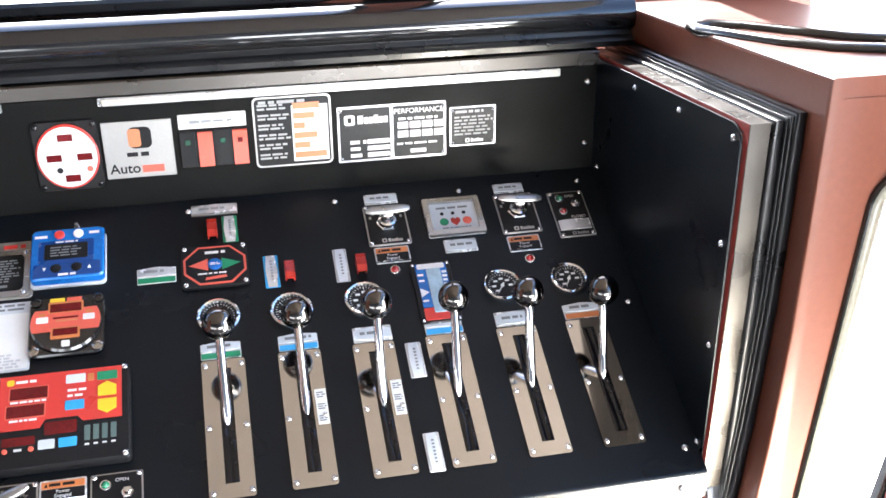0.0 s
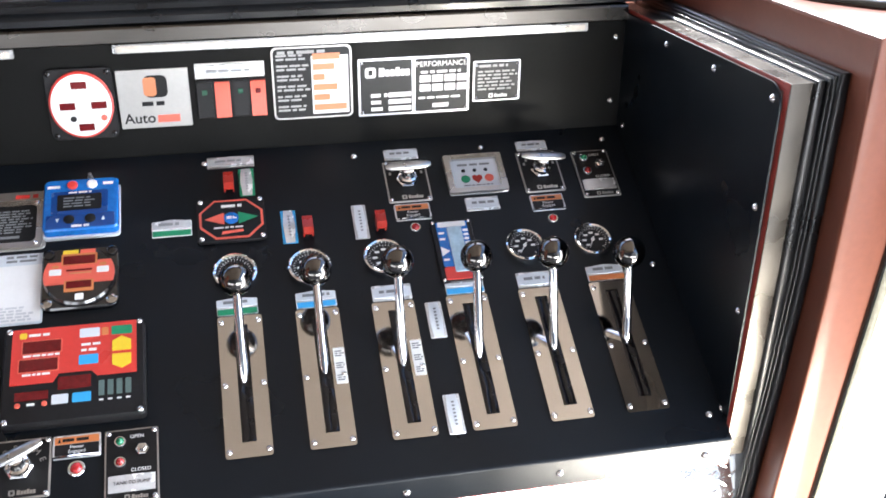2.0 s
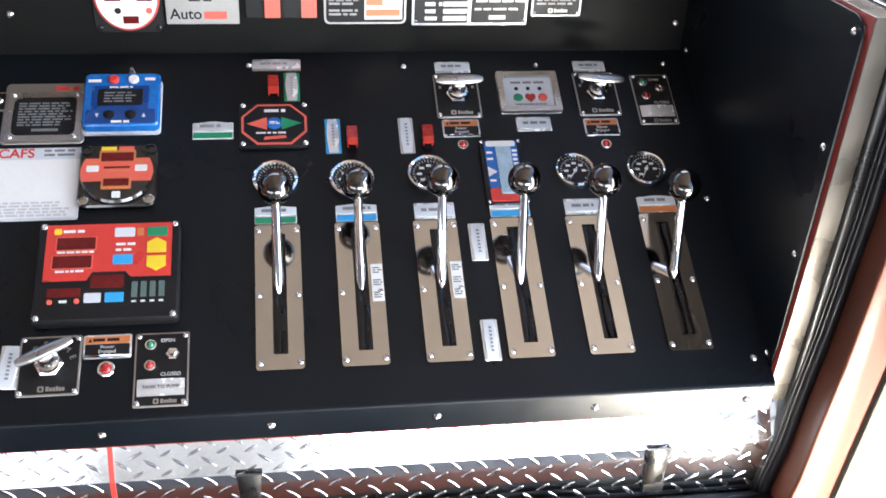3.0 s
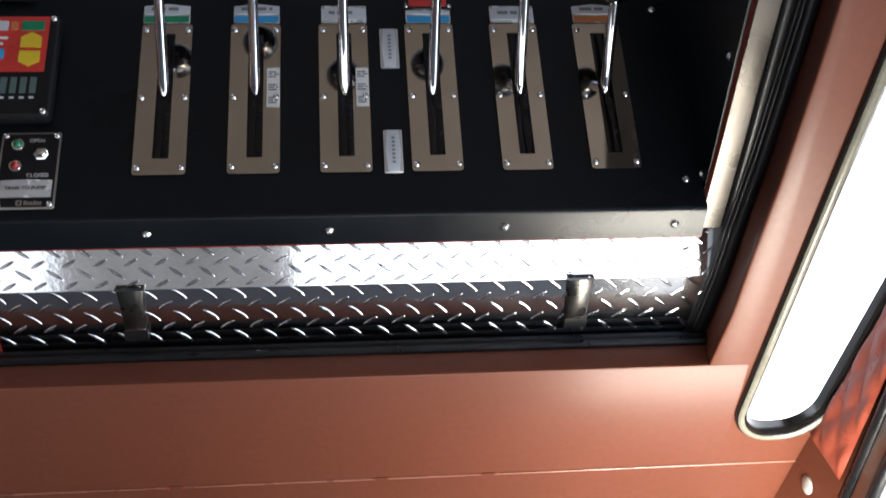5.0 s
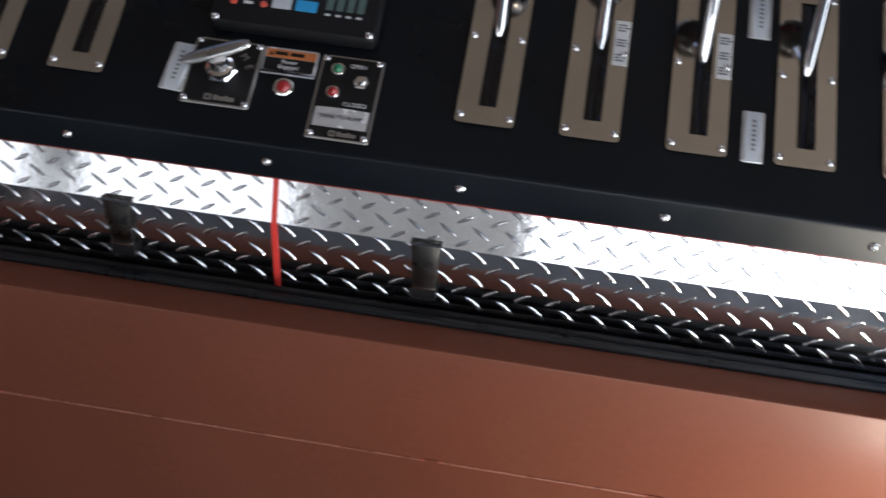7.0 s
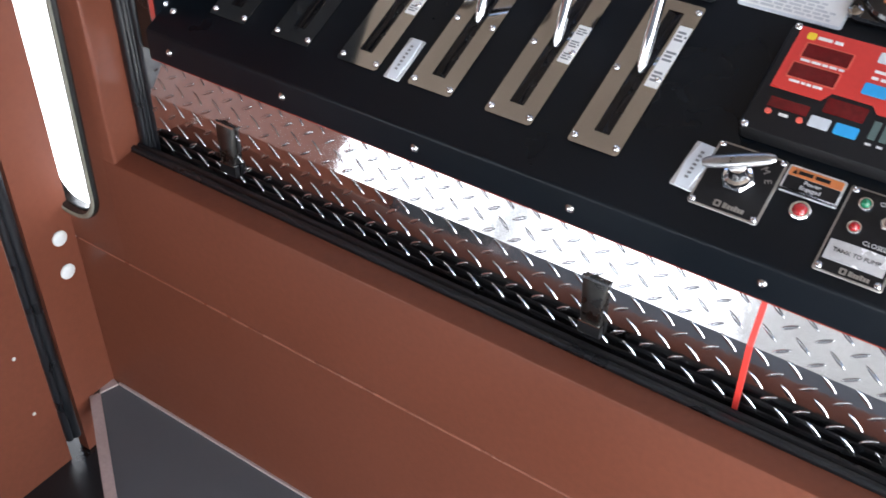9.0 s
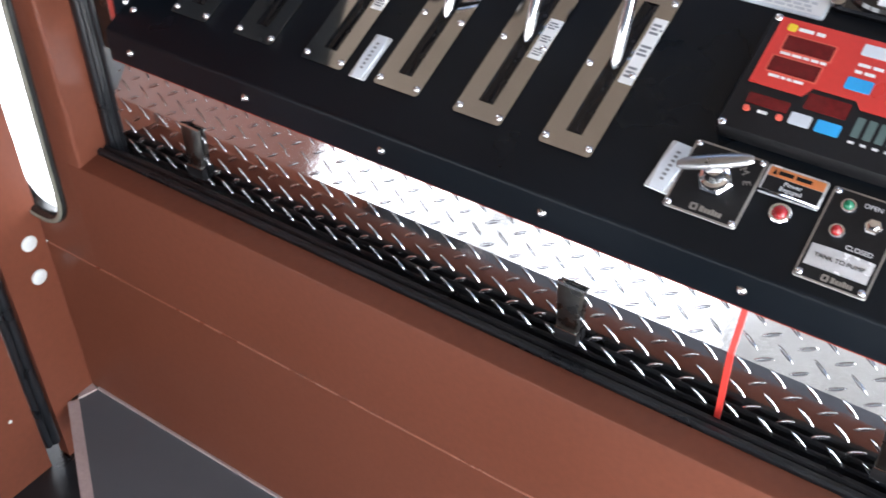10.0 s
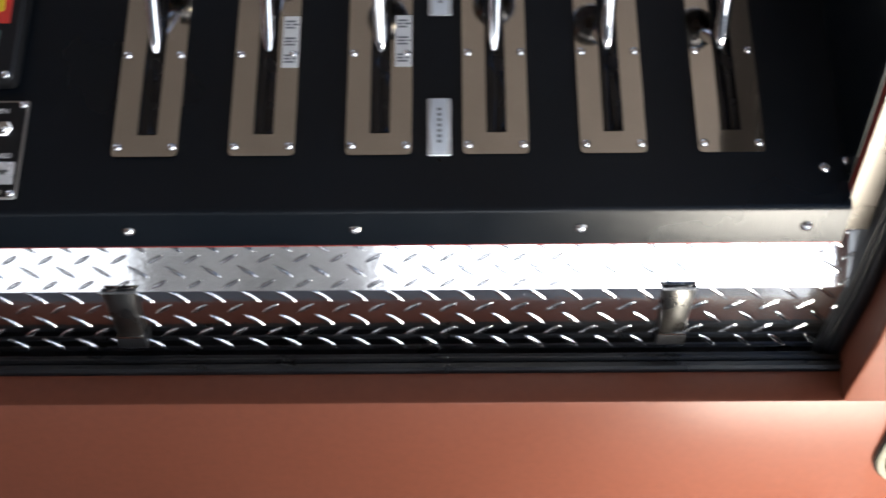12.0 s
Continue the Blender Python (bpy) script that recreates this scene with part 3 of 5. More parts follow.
def tread_panel(x0, x1, latches):
    t = tagged(new("tread_plate_panel"), "bright aluminium tread plate access panel with steel draw latches", "access panel", "tread plate panels")
    g = bmesh.new()
    extrude_x(g, [(-0.050, 0.70), (-0.050, BEND), (-0.050 + 0.099 * LEAN_BACK, BEND + 0.099), (-0.046 + 0.099 * LEAN_BACK, BEND + 0.099), (-0.046, BEND), (-0.046, 0.70)], x0, x1)
    pl = part("plate", g, TREAD, t, angle=12)
    add_lugs(pl, x0, x1, 0.733, 0.945, -0.050)
    for cx in latches:
        g = bmesh.new()
        rings = []
        for z, w, y in ((0.766, 0.0148, -0.0595), (0.772, 0.0150, -0.0612), (0.800, 0.0160, -0.0610), (0.828, 0.0182, -0.0590), (0.836, 0.0192, -0.0572)):
            rings.append([(cx - w, -0.0515, z), (cx - w, y + 0.0025, z), (cx - w + 0.0025, y, z), (cx + w - 0.0025, y, z), (cx + w, y + 0.0025, z), (cx + w, -0.0515, z)])
        la = part("latch", add_strip(g, rings), LATCH, t, "dark polished steel draw latch", 50)
        g = bmesh.new()
        add_strip(g, [[(cx - w, -0.0515, z), (cx - w, y, z), (cx + w, y, z), (cx + w, -0.0515, z)] for z, w, y in ((0.8362, 0.0195, -0.0580), (0.8392, 0.0200, -0.0565))])
        part("strike", g, STEEL, la, "bright upper lip")
        g = bmesh.new()
        extrude_x(g, [(-0.0515, 0.744), (-0.0600, 0.746), (-0.0625, 0.752), (-0.0615, 0.7655), (-0.0515, 0.7655)], cx - 0.0165, cx + 0.0165)
        part("base", g, BLACK, la, "black hinge base")
        g = bmesh.new()
        extrude_x(g, [(-0.0515, 0.7658), (-0.0622, 0.7658), (-0.0622, 0.7675), (-0.0515, 0.7675)], cx - 0.0155, cx + 0.0155)
        part("hinge_pin", g, STEEL, la)
    return t


LATCH = mat("worn_steel_latch", (0.13, 0.127, 0.12), 0.30, 1.0, var=0.2, scale=40, fine=500, bump=0.2)
tread_panel(-0.2185, 0.845, (-0.024, 0.614))
tread_panel(-1.293, -0.2265, (-0.430, -1.088))
g = bmesh.new()
extrude_x(g, [(-0.0522, 0.70), (-0.0522, BEND), (-0.0522 + 0.099 * LEAN_BACK, BEND + 0.099), (-0.044 + 0.099 * LEAN_BACK, BEND + 0.099), (-0.044, BEND), (-0.044, 0.70)], -0.2262, -0.2188)
solid("red_divider", g, RED, "bright red painted strip between the tread plate panels", "divider strip", angle=12)
g = bmesh.new()
add_box(g, XL, XR, -0.0645, -0.060, 0.9150, 0.9178)
solid("trim_red_lip", g, DULLRED, "thin red painted edge under the deck lip", "trim", "structure")


# ---- lever controls ----
def screw_head(parent, x, y, z=0.0, r=0.0046):
    return bolt(parent, x, y, z, r)


def lever(u, bv, bw, lean=0.0, sticker=None, label="chrome valve lever with dark ball knob on stainless plate"):
    t = thing("lever_control", DECK, u + 0.02925, 0.1145, label, "lever", "valve levers")
    g = bmesh.new()
    add_frame(g, 0, 0, 0.0705, 0.251, 0.0215, 0.208, 0.0003, 0.0028, 0.005, 0.0015, 0.001, 0.004)
    part("slot_plate", g, STEEL, t, "polished stainless slot plate")
    for x in (-0.02925, 0.02925):
        for y in (-0.1145, -0.0015, 0.1145):
            screw_head(t, x, y, 0.0028)
    # rubber boot flaps in the slot
    g = bmesh.new()
    for sx in (-1, 1):
        rings = []
        for k in range(13):
            y = -0.098 + 0.204 * k / 12
            d = 0.0012 + 0.0012 * math.sin(k * 1.7 + sx)
            rings.append([(0.001 + sx * 0.0105, y, 0.0006), (0.001 + sx * 0.006, y, 0.0008 + d), (0.001 + sx * 0.0004 + 0.0012 * math.sin(k * 0.9 + u * 30), y, 0.0004)])
        add_strip(g, rings, False, False)
    part("slot_boot", g, BOOT, t, "creased black rubber slot boot")
    p, q = Vector((0.0, 0.004, -0.004)), Vector((lean, bv - 0.1145, bw))
    d = (q - p).normalized()
    m = along(p, q)
    L = (q - p).length
    g = bmesh.new()
    add_lathe(g, [(0, 0), (0.0045, 0.002), (0.0074, 0.016), (0.0072, L - 0.018), (0.0060, L - 0.008)], m, 18)
    part("rod", g, CHROME, t, "chromed lever rod")
    g = bmesh.new()
    R, prof = 0.0262, []
    for k in range(17):
        a = -math.pi / 2 + math.pi * k / 16
        prof.append((max(R * math.cos(a), 0.0), L + R * math.sin(a)))
    prof[0] = (0.009, L - R * 0.95)
    prof[-1] = (0.0, L + R)
    add_lathe(g, prof, m, 32)
    part("ball_knob", g, BALLM, t, "mirror-dark round ball knob")
    if sticker:
        x0, x1, y0, y1, rows = sticker
        g = bmesh.new()
        add_rbox(g, (x0 + x1) / 2, (y0 + y1) / 2, x1 - x0, y1 - y0, 0.0029, 0.0034, 0.001)
        s = part("sticker", g, WHITE, t, "white instruction sticker")
        g = bmesh.new()
        for k in range(3):
            h = (y1 - y0) / 3
            add_bars(g, x0 + 0.0022, x1 - 0.001, y0 + k * h + h * 0.22, y0 + k * h + h * 0.78, 3, 0.00345, k)
        part("print", g, GREYP, s)
    return t


BALLS = ((0.2455, 0.098, 0.0), (0.2635, 0.0780, 0.0), (0.2350, 0.1225, 0.0), (0.2430, 0.1065, 0.006), (0.2247, 0.1240, 0.001), (0.2150, 0.1200, 0.003))
for i, (bv, bw, lean) in enumerate(BALLS):
    st = None
    if i in (1, 2):
        st = (0.0165, 0.0345, -0.0185, 0.0470, 3)
    lever(0.125 * i, bv, bw, lean, st)
for i in range(6):
    st = None
    if i in (0, 1, 3):
        st = (0.0160, 0.0340, -0.020 if i else -0.015, 0.045 if i else 0.088, 3)
    lever(-0.5065 - 0.1245 * i, 0.235 + 0.004 * (i % 3), 0.112, 0.001, st)


# ---- tags, switches, gauges ----
def tag(u0, v0, u1, v1, back=None, label="silver engraved name tag", turn=0.0, text="", upright=False, base=DECK, second=None):
    w, h = u1 - u0, v1 - v0
    t = thing("name_tag", base, (u0 + u1) / 2, (v0 + v1) / 2, label, "name tag", "name tags", turn)
    g = bmesh.new()
    add_rbox(g, 0, 0, w, h, 0.0003, 0.002, 0.002)
    part("holder", g, back or TAG, t)
    # clear bowed insert held at both ends
    g = bmesh.new()
    n = 10
    rings = []
    for k in range(n + 1):
        s = -1 + 2 * k / n
        b = 0.0022 + 0.0030 * (1 - s * s)
        c = (0.30 + 0.10 * (1 - abs(s))) * (0.72 if second else 1)
        if upright:
            rings.append([(-w * c, s * h * 0.49, 0.002), (-w * c, s * h * 0.49, b), (w * c, s * h * 0.49, b), (w * c, s * h * 0.49, 0.002)])
        else:
            off = h * 0.22 if second else 0
            rings.append([(s * w * 0.49, -h * c + off, 0.002), (s * w * 0.49, -h * c + off, b), (s * w * 0.49, h * c + off, b), (s * w * 0.49, h * c + off, 0.002)])
    add_strip(g, rings)
    ins = part("insert", g, TAG if back else PALE, t, "bowed glossy insert")
    g = bmesh.new()
    if upright:
        for k in range(7):
            y = -h * 0.28 + h * 0.56 * k / 6
            add_box(g, -w * 0.07, w * 0.09, y - h * 0.025, y + h * 0.02, 0.0054, 0.0057)
    elif text:
        g.free()
        letters("print", text, 0, h * (0.08 if second else 0), h * 0.24, 0.0054, BLACK, ins)
        g = None
    else:
        add_bars(g, -w * 0.33, w * 0.36, -h * 0.12 + (h * 0.22 if second else 0), h * 0.12 + (h * 0.22 if second else 0), 1, 0.0054, int(u0 * 999), 0.75)
    if g:
        part("print", g, GREYP, ins)
    if second:
        g = bmesh.new()
        add_box(g, -w * 0.48, w * 0.48, -h * 0.47, -h * 0.14, 0.002, 0.0031)
        part("colour_stripe", g, second, t)
    return t


tag(-0.007, 0.558, 0.076, 0.584, SILVERP, "brushed silver name tag with faded orange print")
tag(0.046, 0.490, 0.073, 0.553, GREEN, "green name tag with bowed silver insert", upright=True)
tag(-0.105, 0.413, -0.039, 0.446, WHITE, "white and green name tag", second=GREEN)
tag(0.112, 0.378, 0.138, 0.450, CYAN, "light blue name tag with bowed silver insert", upright=True)
tag(0.236, 0.375, 0.261, 0.450, None, "silver name tag on edge beside a red switch", upright=True)
tag(0.311, 0.549, 0.374, 0.574, None, "silver name tag over a valve handle")
tag(0.441, 0.417, 0.502, 0.447, None, "silver name tag under the framed monitor")
tag(0.562, 0.549, 0.621, 0.573, None, "silver name tag over a valve handle")
for u, stripe, lab in ((-0.006, GREEN, "silver name tag with green stripe"), (0.122, CYAN, "silver name tag with light blue stripe"), (0.248, None, "plain silver name tag"),
                       (0.372, CYAN, "silver name tag with light blue stripe"), (0.497, None, "plain silver name tag"), (0.622, ORANGE, "silver name tag with orange stripe")):
    tag(u, 0.243, u + 0.066, 0.274, None, lab + " above a lever plate", second=stripe)
tag(0.332, 0.162, 0.359, 0.232, None, "silver name tag on edge between lever plates", upright=True)
tag(0.331, -0.012, 0.357, 0.057, None, "silver name tag on edge between lever plates", upright=True)
tag(-0.801, -0.013, -0.775, 0.060, None, "silver name tag on edge between lever plates", upright=True)
tag(-0.366, -0.020, -0.336, 0.048, None, "silver name tag on edge beside a valve handle", upright=True, turn=-4)


def guarded_switch(u, v):
    t = thing("guarded_switch", DECK, u, v, "red plastic guarded toggle switch", "switch", "red guarded switches")
    g = bmesh.new()
    add_lathe(g, [(0.009, 0), (0.009, 0.003), (0.006, 0.004), (0, 0.004)], Matrix(), 14)
    part("collar", g, BLACK, t)
    for sx in (-1, 1):
        g = bmesh.new()
        add_strip(g, [[(sx * 0.0075 + e, y, z) for y, z in ((-0.018, 0.003), (-0.021, 0.017), (-0.012, 0.023), (0.014, 0.021), (0.020, 0.012), (0.020, 0.003))] for e in (-0.0012, 0.0012)])
        part("guard_side", g, REDSW, t)
    g = bmesh.new()
    add_strip(g, [[(x, y, z) for y, z in ((-0.0205, 0.013), (-0.0210, 0.017), (-0.012, 0.023), (0.014, 0.021), (0.020, 0.012), (0.018, 0.011), (0.013, 0.019), (-0.011, 0.021), (-0.0185, 0.016))] for x in (-0.0078, 0.0078)])
    part("guard_cover", g, REDSW, t)
    g = bmesh.new()
    add_lathe(g, [(0.003, 0.004), (0.0035, 0.014), (0, 0.016)], pose(0, -0.006, 0, 20), 10)
    part("toggle", g, STEEL, t)


for u, v in ((0.0285, 0.518), (0.1560, 0.406), (0.2825, 0.406)):
    guarded_switch(u, v)


def gauge(u, v, r, seed):
    t = thing("pressure_gauge", DECK, u, v, "round black-faced pressure gauge with bright chrome bezel", "gauge", "pressure gauges")
    g = bmesh.new()
    add_lathe(g, [(r, 0), (r, 0.007), (r * 0.97, 0.011), (r * 0.90, 0.0125), (r * 0.83, 0.011), (r * 0.80, 0.0065)], Matrix(), 40)
    part("bezel", g, CHROME, t, "polished chrome bezel")
    g = bmesh.new()
    add_lathe(g, [(r * 0.82, 0.005), (r * 0.80, 0.0062), (0, 0.0062)], Matrix(), 32)
    f = part("dial", g, BLACK, t, "black dial with white marks")
    g = bmesh.new()
    for k in range(25):
        a = radians(225 - 270 * k / 24)
        l0 = 0.66 if k % 4 else 0.60
        p, q = Vector((math.cos(a), math.sin(a))) * r * l0, Vector((math.cos(a), math.sin(a))) * r * 0.74
        n = Vector((-math.sin(a), math.cos(a))) * r * 0.012
        add_poly(g, [(p.x - n.x, p.y - n.y), (q.x - n.x, q.y - n.y), (q.x + n.x, q.y + n.y), (p.x + n.x, p.y + n.y)][::-1], 0.0063, 0.0065)
        if k % 4 == 0 and k < 24:
            c = Vector((math.cos(a), math.sin(a))) * r * 0.44
            add_box(g, c.x - r * 0.11, c.x + r * 0.11, c.y - r * 0.06, c.y + r * 0.06, 0.0063, 0.0065)
    part("marks", g, WHITE, f)
    a = radians(215 + seed * 7)
    d, n = Vector((math.cos(a), math.sin(a))), Vector((-math.sin(a), math.cos(a)))
    g = bmesh.new()
    pts = [-d * r * 0.2 - n * r * 0.04, d * r * 0.6 - n * r * 0.008, d * r * 0.6 + n * r * 0.008, -d * r * 0.2 + n * r * 0.04]
    add_poly(g, [(p.x, p.y) for p in pts], 0.0072, 0.0078)
    add_lathe(g, [(r * 0.09, 0.006), (r * 0.09, 0.0085), (0, 0.009)], Matrix(), 12)
    part("needle", g, WHITE, t)


for k, (u, v, r) in enumerate(((0.0280, 0.324, 0.0372), (0.1510, 0.322, 0.0370), (0.279, 0.329, 0.0370), (0.526, 0.328, 0.0345), (0.650, 0.328, 0.0345))):
    gauge(u, v, r, k)


MILKY = mat("milky_blue_window", (0.36, 0.50, 0.60), 0.2, var=0.2, scale=60)


def level_gauge(u, v, label):
    t = thing("tank_level_gauge", DECK, u, v, label, "level gauge")
    g = bmesh.new()
    add_rbox(g, 0, 0, 0.072, 0.132, 0.0003, 0.006, 0.006, 0.0015)
    part("housing", g, BLACK, t)
    g = bmesh.new()
    add_rbox(g, 0, 0.014, 0.056, 0.096, 0.006, 0.0075, 0.003)
    part("blue_face", g, BLUE, t, "blue printed face")
    g = bmesh.new()
    add_rbox(g, 0, -0.048, 0.056, 0.026, 0.006, 0.0075, 0.003)
    part("red_face", g, RED, t, "red printed foot")
    g = bmesh.new()
    add_rbox(g, 0, 0.0555, 0.050, 0.011, 0.0075, 0.0083, 0.003)
    part("header", g, WHITE, t)
    g = bmesh.new()
    add_rbox(g, 0.003, 0.001, 0.026, 0.096, 0.0075, 0.010, 0.003)
    part("sight_window", g, MILKY, t, "pale blue milky level window")
    g = bmesh.new()
    add_poly(g, [(-0.027, 0.008), (-0.027, -0.012), (-0.012, -0.002)], 0.0076, 0.0082)
    for y in (0.035, 0.022, -0.022):
        add_box(g, -0.026, -0.016, y, y + 0.004, 0.0076, 0.0080)
    add_bars(g, 0.018, 0.027, 0.0, 0.045, 5, 0.0076, 3)
    part("print", g, WHITE, t)
    for x in (-0.032, 0.032):
        for y in (-0.061, 0.061):
            screw_head(t, x, y, 0.006, 0.0034)


level_gauge(0.405, 0.331, "blue and red tank level gauge with pale sight window")
level_gauge(-0.474, 0.318, "blue and red tank level gauge over the lever plate")


def pilot_lamp(u, v, r, lens, label, group="pilot lamps", base=DECK, parent=None, z=0.0):
    t = parent or thing("pilot_lamp", base, u, v, label, "indicator lamp", group)
    m = at3(u, v, z) if parent else Matrix()
    g = bmesh.new()
    add_lathe(g, [(r, 0.0002), (r, 0.003), (r * 0.9, 0.0045), (r * 0.72, 0.0045), (r * 0.70, 0.003)], m, 20)
    ring = part("ring" if not parent else "lamp_ring", g, CHROME, t)
    g = bmesh.new()
    add_lathe(g, [(r * 0.72, 0.003), (r * 0.70, 0.0055), (r * 0.5, 0.0085), (r * 0.25, 0.010), (0, 0.0104)], m, 20)
    part("lens", g, lens, ring if parent else t, "faceted glossy lens")
    return t


pilot_lamp(0.3425, 0.390, 0.0098, REDLENS, "small red pilot lamp with chrome ring")
pilot_lamp(0.5915, 0.385, 0.0098, REDLENS, "small red pilot lamp with chrome ring")
pilot_lamp(-0.2175, 0.004, 0.0125, REDLENS, "red pilot lamp with chrome ring beside the valve handle")


def warning_tag(u, v, w, h):
    t = thing("warning_tag", DECK, u, v, "silver-edged warning tag, orange over black", "warning tag", "warning tags")
    g = bmesh.new()
    pts = ring_pts(0, 0, w, h, 0.003)
    add_poly(g, pts, 0.0003, 0.0022, 0.0006)
    part("holder", g, TAG, t)
    g = bmesh.new()
    add_rbox(g, 0, h * 0.27, w * 0.92, h * 0.30, 0.0022, 0.0030, 0.001)
    o = part("orange_band", g, ORANGE, t)
    g = bmesh.new()
    add_bars(g, -w * 0.30, w * 0.36, h * 0.19, h * 0.35, 1, 0.0031, 5, 0.8)
    add_poly(g, [(-w * 0.40, h * 0.18), (-w * 0.32, h * 0.18), (-w * 0.36, h * 0.36)], 0.0031, 0.0034)
    part("print", g, BLACK, o)
    g = bmesh.new()
    add_rbox(g, 0, -h * 0.13, w * 0.92, h * 0.46, 0.0022, 0.0028, 0.001)
    b = part("black_band", g, BLACK, t)
    letters("print", "Power", 0, -h * 0.03, h * 0.20, 0.0029, WHITE, b)
    letters("print", "Engaged", 0, -h * 0.22, h * 0.20, 0.0029, WHITE, b)
    g = bmesh.new()
    rings = []
    for k in range(9):
        s = -1 + k / 4
        rings.append([(s * w * 0.5, -h * 0.5 + 0.001, 0.002), (s * w * 0.5, -h * 0.5 + 0.001, 0.004 + 0.003 * (1 - s * s)), (s * w * 0.5, -h * 0.40, 0.003 + 0.003 * (1 - s * s)), (s * w * 0.5, -h * 0.40, 0.002)])
    add_strip(g, rings)
    part("curled_edge", g, CHROME, t)


warning_tag(0.3435, 0.4255, 0.064, 0.037)
warning_tag(0.591, 0.423, 0.062, 0.037)
warning_tag(-0.2175, 0.040, 0.068, 0.038)


def maker_mark(x, y, s, z, parent, material):
    """A plain emblem and a bar in place of the maker's lettering."""
    g = bmesh.new()
    add_frame(g, x - s * 1.6, y, s * 0.9, s * 0.9, s * 0.35, s * 0.45, z, z + 0.0004, s * 0.2, s * 0.05)
    rnd = random.Random(4)
    px = x - s * 0.9
    for k in range(6):
        w = s * (0.42 if k else 0.55)
        add_box(g, px, px + w * 0.85, y - s * 0.36, y + s * (0.36 if k in (0, 3) else 0.2), z, z + 0.0004)
        px += w
    return part("emblem", g, material, parent)


def valve_handle(u, v, w, h, turn, tilt, label, word=""):
    t = thing("valve_control", DECK, u, v, label, "valve handle", "t-handle valve controls")
    g = bmesh.new()
    add_rbox(g, 0, 0, w, h, 0.0003, 0.002, 0.004)
    p = part("border_plate", g, SILVERP, t, "silver plate edge")
    g = bmesh.new()
    add_rbox(g, 0, 0, w - 0.006, h - 0.006, 0.002, 0.0026, 0.003)
    f = part("black_plate", g, BLACK, t, "glossy black plate")
    maker_mark(w * 0.08, -h * 0.39, h * 0.105, 0.0027, f, SILVERP)
    g = bmesh.new()
    for k, ch in enumerate(word):
        a = radians(128 - 27 * k)
        ob = letters("letter", ch, math.cos(a) * w * 0.385, math.sin(a) * h * 0.36, 0.0125, 0.0027, SILVERP, f)
        ob.rotation_euler = (0, 0, a - radians(90))
    for sx in () if word else (-1, 1):
        for k in range(3):
            a = radians(90 - sx * (28 + 16 * k))
            c = (math.cos(a) * w * 0.42, math.sin(a) * h * 0.42 - h * 0.02)
            add_box(g, c[0] - 0.0022, c[0] + 0.0022, c[1] - 0.003, c[1] + 0.003, 0.0027, 0.0030)
    if word:
        g.free()
    else:
        part("print", g, SILVERP, f)
    for x in (-1, 1):
        for y in (-1, 1):
            screw_head(t, x * (w / 2 - 0.0055), y * (h / 2 - 0.0055), 0.0022, 0.0042)
    # hexagon hub, neck and grip
    g = bmesh.new()
    add_lathe(g, [(0.0205, 0.002), (0.0205, 0.009), (0.0175, 0.0115), (0.013, 0.0115)], Matrix(), 6)
    part("hub_nut", g, CHROME, t, "chrome hexagon nut")
    g = bmesh.new()
    add_lathe(g, [(0.0165, 0.010), (0.0165, 0.018), (0.0125, 0.020), (0.0105, 0.026), (0.0105, 0.034), (0, 0.036)], Matrix(), 14)
    part("stem", g, CHROME, t, "faceted chrome stem")
    g = bmesh.new()
    rings = []
    L = 0.041
    m = pose(0, 0.004, 0.036, 0, tilt, turn)
    for k in range(13):
        s = -1 + k / 6
        rr = 0.0088 * (1 - 0.35 * abs(s) ** 3) * (0.72 if abs(s) == 1 else 1)
        rings.append([m @ Vector((s * L, rr * math.cos(a), 0.004 + rr * 0.72 * math.sin(a))) for a in [2 * math.pi * q / 12 for q in range(12)]])
    add_strip(g, rings)
    part("grip", g, ALU, t, "dull cast aluminium grip")
    return t


valve_handle(0.3445, 0.497, 0.079, 0.097, 3, 2, "black valve control plate with chrome T-handle turned level")
valve_handle(0.595, 0.497, 0.076, 0.098, -3, 4, "black valve control plate with chrome T-handle turned level")
valve_handle(-0.296, 0.0135, 0.086, 0.094, 22, -6, "black primer control plate with chrome T-handle turned aslant", "PRIME")


